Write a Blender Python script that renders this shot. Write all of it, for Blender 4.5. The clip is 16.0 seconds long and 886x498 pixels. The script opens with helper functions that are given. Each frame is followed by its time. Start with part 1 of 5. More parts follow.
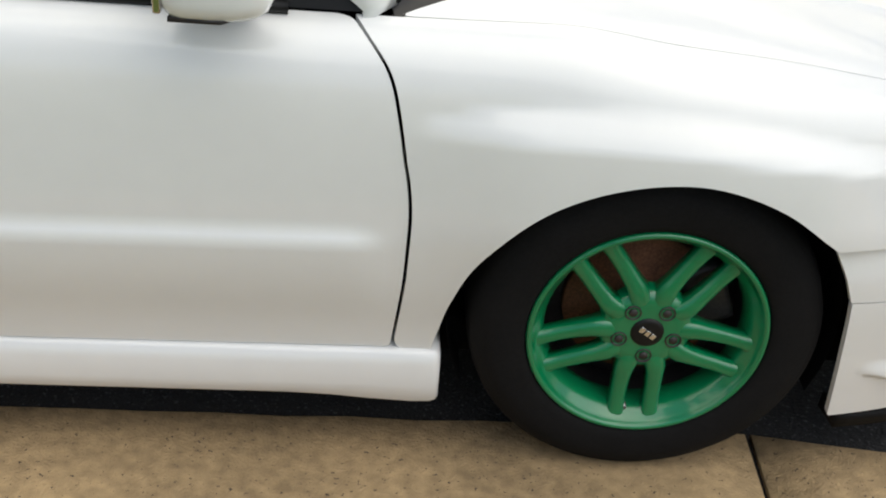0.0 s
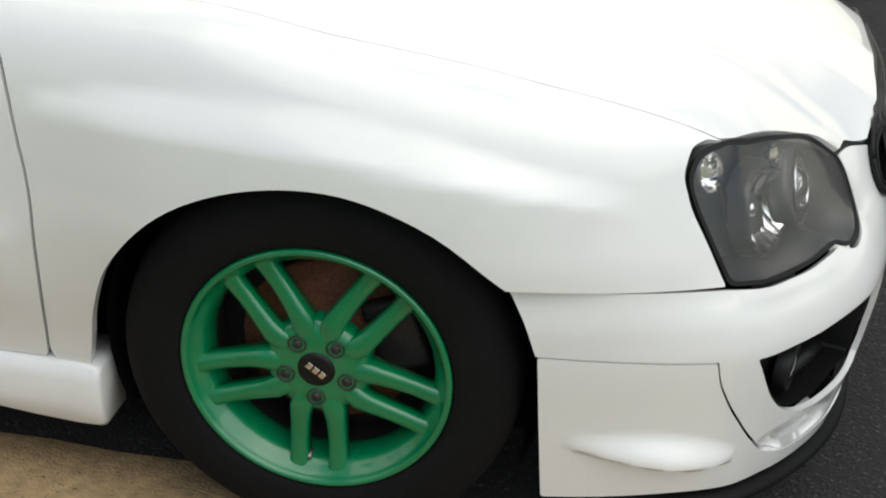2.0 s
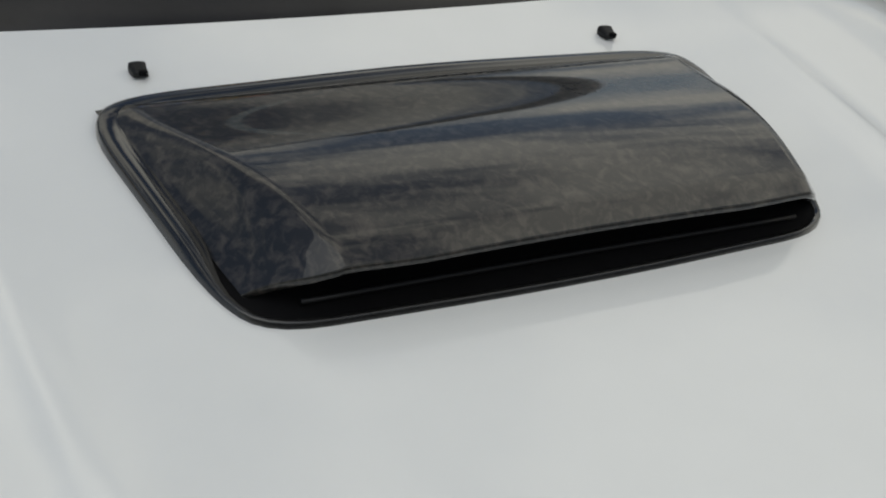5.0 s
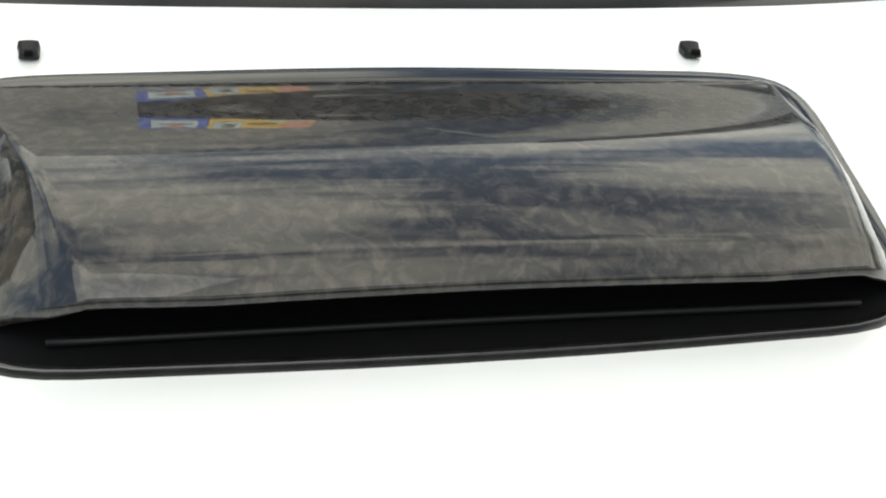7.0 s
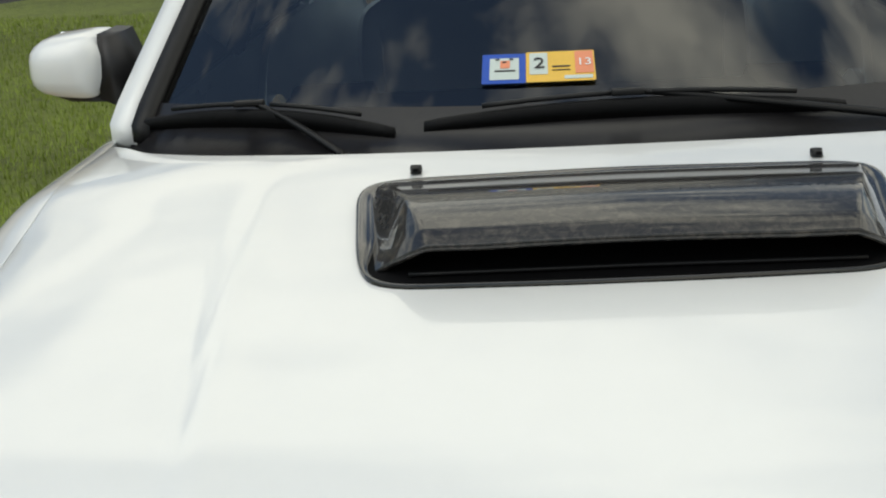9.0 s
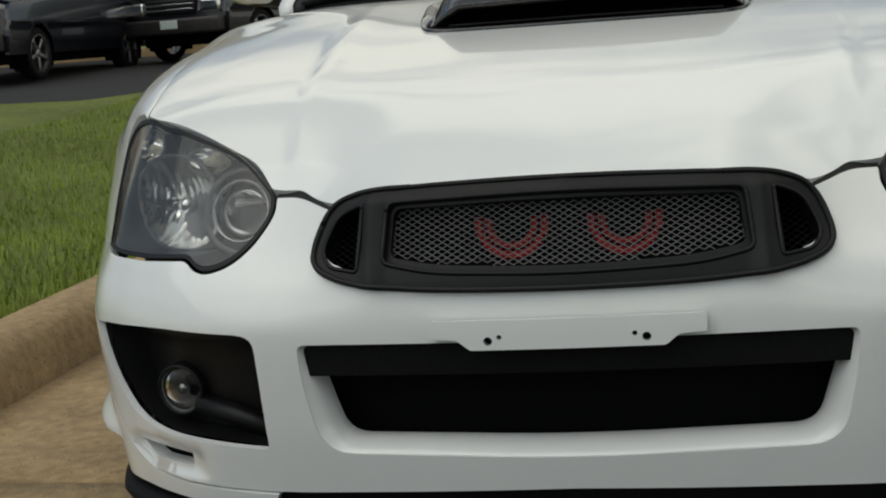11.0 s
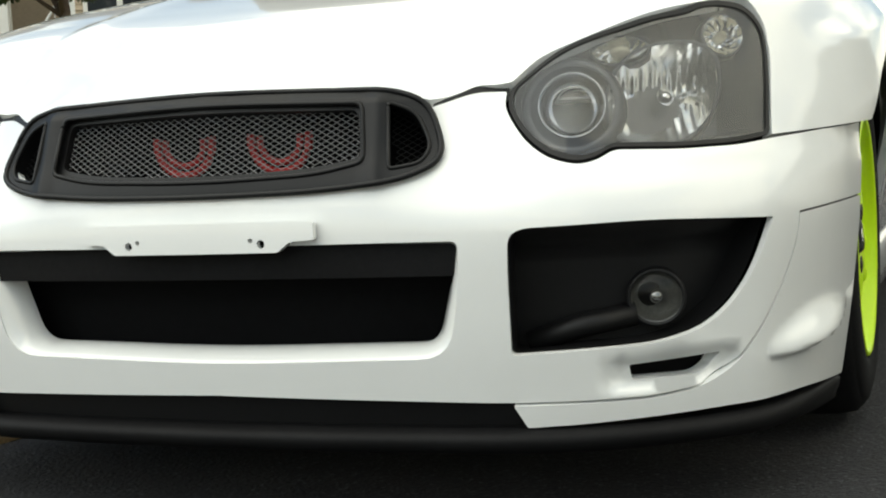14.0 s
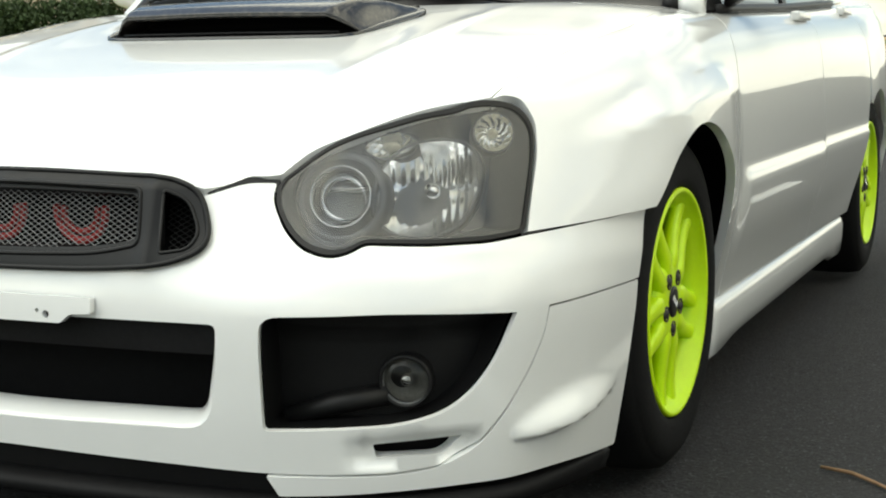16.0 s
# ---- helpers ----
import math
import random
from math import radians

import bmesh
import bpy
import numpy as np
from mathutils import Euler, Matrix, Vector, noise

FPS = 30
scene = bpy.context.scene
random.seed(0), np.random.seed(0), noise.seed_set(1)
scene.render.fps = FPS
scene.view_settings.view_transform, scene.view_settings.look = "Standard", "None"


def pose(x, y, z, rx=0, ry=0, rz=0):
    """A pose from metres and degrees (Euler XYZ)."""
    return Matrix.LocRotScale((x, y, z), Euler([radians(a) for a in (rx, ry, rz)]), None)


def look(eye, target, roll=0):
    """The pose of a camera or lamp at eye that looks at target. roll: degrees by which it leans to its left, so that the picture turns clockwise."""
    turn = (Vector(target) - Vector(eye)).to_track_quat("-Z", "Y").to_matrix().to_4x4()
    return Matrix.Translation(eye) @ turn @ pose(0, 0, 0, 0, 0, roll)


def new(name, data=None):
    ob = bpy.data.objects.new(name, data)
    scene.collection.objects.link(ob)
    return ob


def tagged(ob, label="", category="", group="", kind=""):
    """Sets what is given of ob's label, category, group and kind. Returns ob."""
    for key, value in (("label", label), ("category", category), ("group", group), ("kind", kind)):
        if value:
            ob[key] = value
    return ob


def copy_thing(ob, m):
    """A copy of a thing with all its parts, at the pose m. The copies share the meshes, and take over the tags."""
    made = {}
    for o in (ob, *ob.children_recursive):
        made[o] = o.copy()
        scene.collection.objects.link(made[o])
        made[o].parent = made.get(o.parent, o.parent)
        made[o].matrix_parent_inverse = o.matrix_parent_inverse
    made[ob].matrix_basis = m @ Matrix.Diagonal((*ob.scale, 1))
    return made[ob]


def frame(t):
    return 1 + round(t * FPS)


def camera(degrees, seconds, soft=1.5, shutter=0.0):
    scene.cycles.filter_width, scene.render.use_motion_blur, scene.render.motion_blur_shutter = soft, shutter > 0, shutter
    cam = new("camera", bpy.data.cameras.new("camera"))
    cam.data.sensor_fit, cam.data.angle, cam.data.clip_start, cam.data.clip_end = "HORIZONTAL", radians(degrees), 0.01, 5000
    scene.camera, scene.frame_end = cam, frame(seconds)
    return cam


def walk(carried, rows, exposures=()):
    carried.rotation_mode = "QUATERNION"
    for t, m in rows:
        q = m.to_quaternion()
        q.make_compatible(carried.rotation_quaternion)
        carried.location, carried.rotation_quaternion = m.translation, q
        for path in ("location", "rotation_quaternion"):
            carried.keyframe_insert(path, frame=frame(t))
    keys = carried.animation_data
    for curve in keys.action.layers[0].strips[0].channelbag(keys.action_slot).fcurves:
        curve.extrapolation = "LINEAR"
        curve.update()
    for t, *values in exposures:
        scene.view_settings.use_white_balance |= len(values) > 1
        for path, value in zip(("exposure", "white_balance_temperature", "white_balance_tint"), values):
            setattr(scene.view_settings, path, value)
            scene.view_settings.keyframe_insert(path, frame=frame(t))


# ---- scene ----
cam = camera(34.29, 16.0, soft=2.0)
PATH = [
    (0.0, (-0.4967, -2.7746, 1.7742), (-0.4397, -1.9426, 1.2224), 4.09),
    (0.5, (-0.2077, -2.9127, 1.6192), (-0.1655, -2.0515, 1.1127), 4.47),
    (1.0, (0.0495, -2.8225, 1.5747), (0.0480, -1.9603, 1.0681), 4.48),
    (1.5, (0.2617, -2.7047, 1.5735), (0.1980, -1.8428, 1.0704), 3.33),
    (2.0, (0.4670, -2.5437, 1.5316), (0.3265, -1.6827, 1.0428), 2.85),
    (2.5, (0.5836, -2.3353, 1.4708), (0.3877, -1.4754, 0.9994), 3.63),
    (3.0, (0.6471, -2.0180, 1.4304), (0.4149, -1.1698, 0.9544), 4.94),
    (3.5, (0.7640, -1.7500, 1.4000), (0.4460, -0.9210, 0.9410), 5.70),
    (4.0, (0.9406, -1.4020, 1.4004), (0.4672, -0.6403, 0.9579), 7.26),
    (4.5, (1.0018, -1.0417, 1.3348), (0.3922, -0.3671, 0.9186), 8.45),
    (5.0, (0.9748, -0.6415, 1.3273), (0.2431, -0.1480, 0.8571), 8.43),
    (5.2, (0.8621, -0.5700, 1.3434), (0.1466, -0.1021, 0.8247), 11.62),
    (7.5, (0.8804, -0.1951, 1.1809), (-0.0161, -0.0054, 0.7809), 3.33),
    (8.0, (1.0416, -0.2080, 1.2153), (0.1118, -0.0626, 0.8774), 3.00),
    (8.5, (1.3017, -0.1783, 1.2679), (0.3402, -0.1497, 0.9948), 0.20),
    (9.0, (1.6393, -0.1100, 1.1958), (0.6714, -0.1693, 0.9516), -3.12),
    (9.5, (1.9395, -0.0296, 1.1409), (0.9715, -0.1307, 0.9112), -6.56),
    (10.0, (2.3261, 0.0628, 1.0783), (1.3559, -0.0550, 0.8662), -7.19),
    (10.2, (2.4397, 0.0664, 1.0478), (1.4668, -0.0420, 0.8439), -5.73),
    (12.3, (2.8034, 0.4943, 0.4777), (1.8446, 0.2184, 0.4125), -2.91),
    (12.5, (2.7877, 0.5373, 0.4956), (1.8342, 0.2461, 0.4187), -3.55),
    (13.0, (2.7241, 0.6502, 0.5164), (1.7788, 0.3365, 0.4303), -4.08),
    (13.5, (2.6906, 0.8002, 0.5596), (1.7492, 0.4801, 0.4597), -4.00),
    (14.0, (2.5959, 1.0202, 0.5449), (1.6658, 0.6638, 0.4579), -3.00),
    (14.5, (2.5032, 1.2999, 0.5875), (1.6037, 0.8750, 0.4865), -3.51),
    (15.0, (2.4975, 1.3858, 0.6513), (1.5935, 0.9751, 0.5323), -2.67),
    (15.5, (2.5118, 1.4287, 0.6973), (1.6035, 1.0293, 0.5729), -1.90),
    (16.0, (2.5404, 1.4764, 0.7671), (1.6351, 1.0736, 0.6320), -0.68),
]
walk(cam, [(t, look(eye, target, roll)) for t, eye, target, roll in PATH],
     [(0, .34, 6500, 8), (1.0, .46, 6500, 7), (1.5, .45, 6500, 5), (2.5, .06, 6400, 6), (3.5, -.40, 6300, 6), (5.2, -.58, 6300, 6), (7.5, .76, 6500, 3), (8.2, .46, 6500, 3), (9.5, -.30, 6400, 3), (10.2, -.60, 6400, 3), (12.3, .46, 6700, 2), (16, .84, 6700, -1)])

# ---- light ----
world = bpy.data.worlds.new("sky")
scene.world = world
world.use_nodes = True
wn, wl = world.node_tree.nodes, world.node_tree.links
wn.clear()
sky = wn.new("ShaderNodeTexSky")
sky.sky_type, sky.sun_disc = "NISHITA", False
sky.sun_elevation, sky.sun_rotation, sky.dust_density = radians(53), radians(133), 1.2
coord = wn.new("ShaderNodeTexCoord")
squash = wn.new("ShaderNodeMapping")
squash.inputs["Scale"].default_value = (1.0, 1.0, 2.6)
clouds = wn.new("ShaderNodeTexNoise")
clouds.inputs["Scale"].default_value, clouds.inputs["Detail"].default_value, clouds.inputs["Roughness"].default_value = 2.2, 6, .55
ramp = wn.new("ShaderNodeValToRGB")
ramp.color_ramp.elements[0].position, ramp.color_ramp.elements[1].position = .462, .605
mixc = wn.new("ShaderNodeMix")
mixc.data_type = "RGBA"
mixc.inputs["B"].default_value = (13.0, 12.2, 10.8, 1)
back = wn.new("ShaderNodeBackground")
# an overcast sky is brightest overhead
lift = wn.new("ShaderNodeMapRange")
lift.inputs["From Min"].default_value, lift.inputs["From Max"].default_value = 0.0, 1.0
lift.inputs["To Min"].default_value, lift.inputs["To Max"].default_value = .070, .118
outw = wn.new("ShaderNodeOutputWorld")
wl.new(coord.outputs["Generated"], squash.inputs["Vector"])
wl.new(squash.outputs["Vector"], clouds.inputs["Vector"])
split, tilt = wn.new("ShaderNodeSeparateXYZ"), wn.new("ShaderNodeMath")
tilt.operation = "MULTIPLY_ADD"
tilt.inputs[1].default_value = .11
wl.new(coord.outputs["Generated"], split.inputs[0])
wl.new(split.outputs["Y"], tilt.inputs[0])
wl.new(split.outputs["Z"], lift.inputs["Value"])
wl.new(lift.outputs["Result"], back.inputs["Strength"])
wl.new(clouds.outputs["Fac"], tilt.inputs[2])
wl.new(tilt.outputs[0], ramp.inputs["Fac"])
wl.new(ramp.outputs["Color"], mixc.inputs["Factor"])
wl.new(sky.outputs["Color"], mixc.inputs["A"])
wl.new(mixc.outputs["Result"], back.inputs["Color"])
wl.new(back.outputs["Background"], outw.inputs["Surface"])

sun = new("sun", bpy.data.lights.new("sun", "SUN"))
sun.data.energy, sun.data.angle, sun.data.color = 1.3, radians(80), (1, .95, .86)
sun.matrix_world = look((1.6, -1.5, 2.9), (0, 0, 0))

# ---- materials ----
def material(name, color, rough=.5, metal=0.0, coat=0.0, bump=None, vary=None, spots=None, spec=.5, transmission=0.0, emit=None, coat_ior=1.5):
    """A principled material: vary = (scale, amount) mottles the colour at two sizes, bump = (scale, depth in metres), spots = (scale, amount, colour)."""
    m = bpy.data.materials.new(name)
    m.use_nodes = True
    n, l = m.node_tree.nodes, m.node_tree.links
    b = n["Principled BSDF"]
    b.inputs["Base Color"].default_value = (*color, 1)
    b.inputs["Roughness"].default_value, b.inputs["Metallic"].default_value = rough, metal
    b.inputs["Coat Weight"].default_value, b.inputs["Coat Roughness"].default_value = coat, .03
    b.inputs["Specular IOR Level"].default_value, b.inputs["Coat IOR"].default_value = spec, coat_ior
    b.inputs["Transmission Weight"].default_value = transmission
    tc = n.new("ShaderNodeTexCoord")
    col = None
    if vary:
        def noise_at(scale, detail):
            t = n.new("ShaderNodeTexNoise")
            t.inputs["Scale"].default_value, t.inputs["Detail"].default_value = scale, detail
            l.new(tc.outputs["Object"], t.inputs["Vector"])
            return t
        big, small = noise_at(vary[0], 4), noise_at(vary[0] * 14, 3)
        add = n.new("ShaderNodeMath")
        add.operation = "ADD"
        l.new(big.outputs["Fac"], add.inputs[0])
        l.new(small.outputs["Fac"], add.inputs[1])
        r = n.new("ShaderNodeMapRange")
        r.inputs["From Min"].default_value, r.inputs["From Max"].default_value = .7, 1.3
        r.inputs["To Min"].default_value, r.inputs["To Max"].default_value = 1 - vary[1], 1 + vary[1]
        l.new(add.outputs[0], r.inputs["Value"])
        mul = n.new("ShaderNodeVectorMath")
        mul.operation = "SCALE"
        mul.inputs[0].default_value = color
        l.new(r.outputs["Result"], mul.inputs["Scale"])
        col = mul.outputs[0]
    if spots:
        v = n.new("ShaderNodeTexNoise")
        v.inputs["Scale"].default_value, v.inputs["Detail"].default_value = spots[0], 2
        l.new(tc.outputs["Object"], v.inputs["Vector"])
        rr = n.new("ShaderNodeMapRange")
        rr.inputs["From Min"].default_value, rr.inputs["From Max"].default_value = spots[1], spots[1] + .05
        l.new(v.outputs["Fac"], rr.inputs["Value"])
        mx = n.new("ShaderNodeMix")
        mx.data_type = "RGBA"
        mx.inputs["A"].default_value, mx.inputs["B"].default_value = (*color, 1), (*spots[2], 1)
        if col:
            l.new(col, mx.inputs["A"])
        l.new(rr.outputs["Result"], mx.inputs["Factor"])
        col = mx.outputs["Result"]
    if col:
        l.new(col, b.inputs["Base Color"])
    if bump:
        t = n.new("ShaderNodeTexNoise")
        t.inputs["Scale"].default_value, t.inputs["Detail"].default_value = bump[0], 4
        l.new(tc.outputs["Object"], t.inputs["Vector"])
        bp = n.new("ShaderNodeBump")
        bp.inputs["Distance"].default_value, bp.inputs["Strength"].default_value = bump[1], 1
        l.new(t.outputs["Fac"], bp.inputs["Height"])
        l.new(bp.outputs["Normal"], b.inputs["Normal"])
    if emit:
        b.inputs["Emission Color"].default_value, b.inputs["Emission Strength"].default_value = (*emit[0], 1), emit[1]
    return m


def clear_glass(name, tint, ior=1.45, rough=0.0, haze=0.0):
    m = bpy.data.materials.new(name)
    m.use_nodes = True
    n, l = m.node_tree.nodes, m.node_tree.links
    n.remove(n["Principled BSDF"])
    fr, tr, gl, mx = n.new("ShaderNodeFresnel"), n.new("ShaderNodeBsdfTransparent"), n.new("ShaderNodeBsdfGlossy"), n.new("ShaderNodeMixShader")
    fr.inputs["IOR"].default_value = ior
    tr.inputs["Color"].default_value = (*tint, 1)
    gl.inputs["Roughness"].default_value = rough
    l.new(fr.outputs[0], mx.inputs[0])
    l.new(tr.outputs[0], mx.inputs[1])
    l.new(gl.outputs[0], mx.inputs[2])
    last = mx.outputs[0]
    if haze:
        # weathered plastic: a thin milky film, uneven; also stands in for reflected sky
        tc, ns, mr, df, m2 = n.new("ShaderNodeTexCoord"), n.new("ShaderNodeTexNoise"), n.new("ShaderNodeMapRange"), n.new("ShaderNodeBsdfDiffuse"), n.new("ShaderNodeMixShader")
        ns.inputs["Scale"].default_value, ns.inputs["Detail"].default_value = 14, 4
        mr.inputs["From Min"].default_value, mr.inputs["From Max"].default_value = .3, .7
        mr.inputs["To Min"].default_value, mr.inputs["To Max"].default_value = haze * .6, haze * 1.4
        df.inputs["Color"].default_value = (.72, .72, .70, 1)
        l.new(tc.outputs["Object"], ns.inputs["Vector"])
        l.new(ns.outputs["Fac"], mr.inputs["Value"])
        l.new(mr.outputs["Result"], m2.inputs[0])
        l.new(last, m2.inputs[1])
        l.new(df.outputs[0], m2.inputs[2])
        last = m2.outputs[0]
    l.new(last, n["Material Output"].inputs["Surface"])
    return m


def mottled(name, dark, pale):
    """Lacquered film print: swirling pale marks, about 15 mm across, on black under a clear coat."""
    m = material(name, dark, .45, coat=1.0, bump=(14, .00025), spec=.2)
    n, l = m.node_tree.nodes, m.node_tree.links
    b, tc = n["Principled BSDF"], n.new("ShaderNodeTexCoord")
    wob, add, vo, fine, mul, rng_, mx = (n.new("ShaderNode" + k) for k in ("TexNoise", "VectorMath", "TexVoronoi", "TexNoise", "Math", "MapRange", "Mix"))
    wob.inputs["Scale"].default_value, wob.inputs["Detail"].default_value = 38, 3
    add.operation = "MULTIPLY_ADD"
    add.inputs[1].default_value = (.035, .035, .035)
    vo.feature, vo.inputs["Scale"].default_value = "DISTANCE_TO_EDGE", 62
    fine.inputs["Scale"].default_value, fine.inputs["Detail"].default_value, fine.inputs["Roughness"].default_value = 110, 5, .65
    l.new(tc.outputs["Object"], wob.inputs["Vector"])
    l.new(wob.outputs["Color"], add.inputs[0])
    l.new(tc.outputs["Object"], add.inputs[2])
    l.new(add.outputs[0], vo.inputs["Vector"])
    l.new(add.outputs[0], fine.inputs["Vector"])
    mul.operation = "MULTIPLY_ADD"
    mul.inputs[1].default_value = .55
    l.new(vo.outputs["Distance"], mul.inputs[0])
    l.new(fine.outputs["Fac"], mul.inputs[2])
    rng_.inputs["From Min"].default_value, rng_.inputs["From Max"].default_value = .50, .86
    l.new(mul.outputs[0], rng_.inputs["Value"])
    mx.data_type = "RGBA"
    mx.inputs["A"].default_value, mx.inputs["B"].default_value = (*dark, 1), (*pale, 1)
    l.new(rng_.outputs["Result"], mx.inputs["Factor"])
    l.new(mx.outputs["Result"], b.inputs["Base Color"])
    return m


WHITE = material("white_paint", (.80, .81, .80), .28, coat=1.0, vary=(1.5, .012))
GREEN = material("green_wheel_paint", (.001, .185, .066), .30, coat=.8, vary=(20, .08))
LIME = material("lime_wheel_paint", (.62, .90, .004), .5, coat=.12, vary=(20, .04))
TYRE = material("tyre_rubber", (.0062, .0062, .0066), .85, vary=(12, .25), bump=(160, .0006), spec=.18)
BLACK = material("black_plastic", (.006, .006, .0065), .45, vary=(9, .15), bump=(400, .0002), spec=.3)
SATIN = material("satin_black_frame", (.006, .0062, .0067), .42, vary=(9, .12), spec=.25)
# near-black for hollows and hidden insides: their shade is put into the colour
MATT = material("shaded_void", (.004, .004, .0045), .9, vary=(6, .2), spec=.1)
GLOSS = material("gloss_black", (.014, .0138, .014), .14, coat=1.0, vary=(40, .6), bump=(30, .00012), coat_ior=1.5, spec=.3)
FLAKY = mottled("mottled_gloss_black", (.008, .0078, .008), (.058, .050, .042))
TRIM = material("grey_black_trim", (.016, .015, .016), .45, vary=(7, .15))
RUST = material("rusty_steel", (.16, .065, .03), .75, .3, vary=(14, .5), bump=(90, .0008))
STEEL = material("dull_steel", (.25, .25, .25), .4, .9, vary=(14, .3))
DIMSTEEL = material("dull_fog_reflector", (.24, .24, .235), .6, .6, vary=(14, .2))
DARKSTEEL = material("dark_steel", (.05, .045, .045), .5, .6, vary=(14, .3))
CHROME = material("chrome", (.75, .76, .78), .12, 1.0, vary=(9, .05))
HOUSING = material("grey_lamp_housing", (.095, .098, .107), .35, .35, vary=(9, .1))
REFLECT = material("lamp_reflector", (.88, .88, .87), .14, 1.0, vary=(9, .04))
AMBER = material("amber_bulb", (.72, .68, .52), .25, vary=(30, .1))
RED = material("red_horn", (.42, .013, .012), .5, vary=(20, .15))
MESH = material("grey_wire_mesh", (.24, .24, .245), .5, .4, vary=(30, .1))
GLASS = clear_glass("clear_lens", (.93, .94, .95))
LENS = clear_glass("hazy_lens", (.92, .92, .91), 1.55, .08, .05)
DARKGLASS = clear_glass("fog_lamp_glass", (.55, .55, .53), 1.3, .1)
COWL = material("glossy_cowl_plastic", (.009, .0085, .0095), .28, vary=(9, .2), bump=(60, .0003), spec=.5)
LIPBLACK = material("matt_black_plastic", (.007, .007, .0075), .6, vary=(9, .2), bump=(300, .0003), spec=.13)
SCREEN = clear_glass("windscreen_glass", (.22, .27, .29), 2.0)
CONCRETE = material("concrete", (.37, .262, .138), .9, vary=(2.6, .32), bump=(170, .005), spots=(120, .67, (.07, .05, .035)))
ASPHALT = material("asphalt", (.0125, .0125, .014), .9, vary=(1.3, .22), bump=(130, .009), spots=(140, .62, (.065, .065, .07)))
EARTH = material("lawn_soil", (.105, .13, .022), .95, vary=(1.1, .35), bump=(40, .02))
LINE = material("road_paint", (.55, .55, .53), .8, vary=(6, .25), bump=(150, .003))
SIDING = material("tan_siding", (.50, .41, .30), .75, vary=(1.0, .08))
WHITEWOOD = material("white_trim", (.75, .75, .73), .6, vary=(4, .05))
PANE = material("window_pane", (.03, .035, .04), .05, vary=(2, .3))
DARKPAINT = material("dark_blue_car_paint", (.006, .007, .011), .25, coat=.7, vary=(4, .1))
SILVER = material("pale_gold_car_paint", (.52, .48, .42), .3, .35, coat=1.0, vary=(4, .03))
BARK = material("bark", (.07, .05, .035), .9, vary=(9, .4), bump=(30, .01))
LEAF = material("leaves", (.045, .075, .02), .7, vary=(.9, .4))
HEDGE = material("hedge_leaves", (.04, .07, .02), .7, vary=(3, .4))
GRASS = material("grass_blades", (.20, .26, .030), .7, vary=(1.2, .35))
BLUE = material("blue_sticker", (.01, .07, .42), .4, vary=(30, .06))
YELLOW = material("yellow_sticker", (.75, .47, .07), .4, vary=(30, .06))
PALE = material("pale_sticker", (.55, .62, .58), .4, vary=(30, .06))
ORANGE = material("orange_sticker", (.75, .27, .14), .4, vary=(30, .06))
INK = material("black_ink", (.02, .02, .02), .5, vary=(30, .1))
LIGHTINK = material("white_ink", (.8, .8, .8), .5, vary=(30, .05))
TWIG = material("twig", (.22, .13, .07), .8, vary=(30, .3))


# ---- building helpers ----
def part(name, me, mat, parent=None, label="", smooth=True, matrix=None):
    """One mesh object from a bmesh, a mesh or (vertices, faces)."""
    if isinstance(me, tuple):
        data = bpy.data.meshes.new(name)
        data.from_pydata([tuple(map(float, v)) for v in me[0]], [], [tuple(f) for f in me[1]])
        if len(me) > 2:
            data.polygons.foreach_set("use_smooth", [True] * len(data.polygons))
            data.normals_split_custom_set_from_vertices([tuple(map(float, n)) for n in me[2]])
    elif isinstance(me, bmesh.types.BMesh):
        data = bpy.data.meshes.new(name)
        me.to_mesh(data)
        me.free()
    else:
        data = me
    if not data.materials:
        data.materials.append(mat)
    if smooth and not data.has_custom_normals:
        data.polygons.foreach_set("use_smooth", [True] * len(data.polygons))
    ob = new(name, data)
    ob.parent = parent
    if matrix is not None:
        ob.matrix_basis = matrix
    return tagged(ob, label)


def rounded(pts, r=.01, n=5):
    """A closed outline with rounded corners; a point may carry its own radius."""
    out = []
    for i, p in enumerate(pts):
        rad = p[2] if len(p) > 2 else r
        a, b, c = Vector(pts[i - 1][:2]), Vector(p[:2]), Vector(pts[(i + 1) % len(pts)][:2])
        d1, d2 = min(rad, (a - b).length * .45), min(rad, (c - b).length * .45)
        if rad < 1e-4:
            out.append(tuple(b))
            continue
        s, e = b + (a - b).normalized() * d1, b + (c - b).normalized() * d2
        for k in range(n + 1):
            t = k / n
            out.append(tuple(s * (1 - t) ** 2 + b * 2 * t * (1 - t) + e * t * t))
    return out


def inside(P, poly):
    """Which of the points P lie in the polygon."""
    P, q = np.asarray(P, float), np.asarray(poly, float)
    r = np.roll(q, -1, axis=0)
    res = np.zeros(len(P), bool)
    for a, b in zip(q, r):
        c = (a[1] > P[:, 1]) != (b[1] > P[:, 1])
        if b[1] != a[1]:
            res ^= c & (P[:, 0] < (b[0] - a[0]) * (P[:, 1] - a[1]) / (b[1] - a[1]) + a[0])
    return res


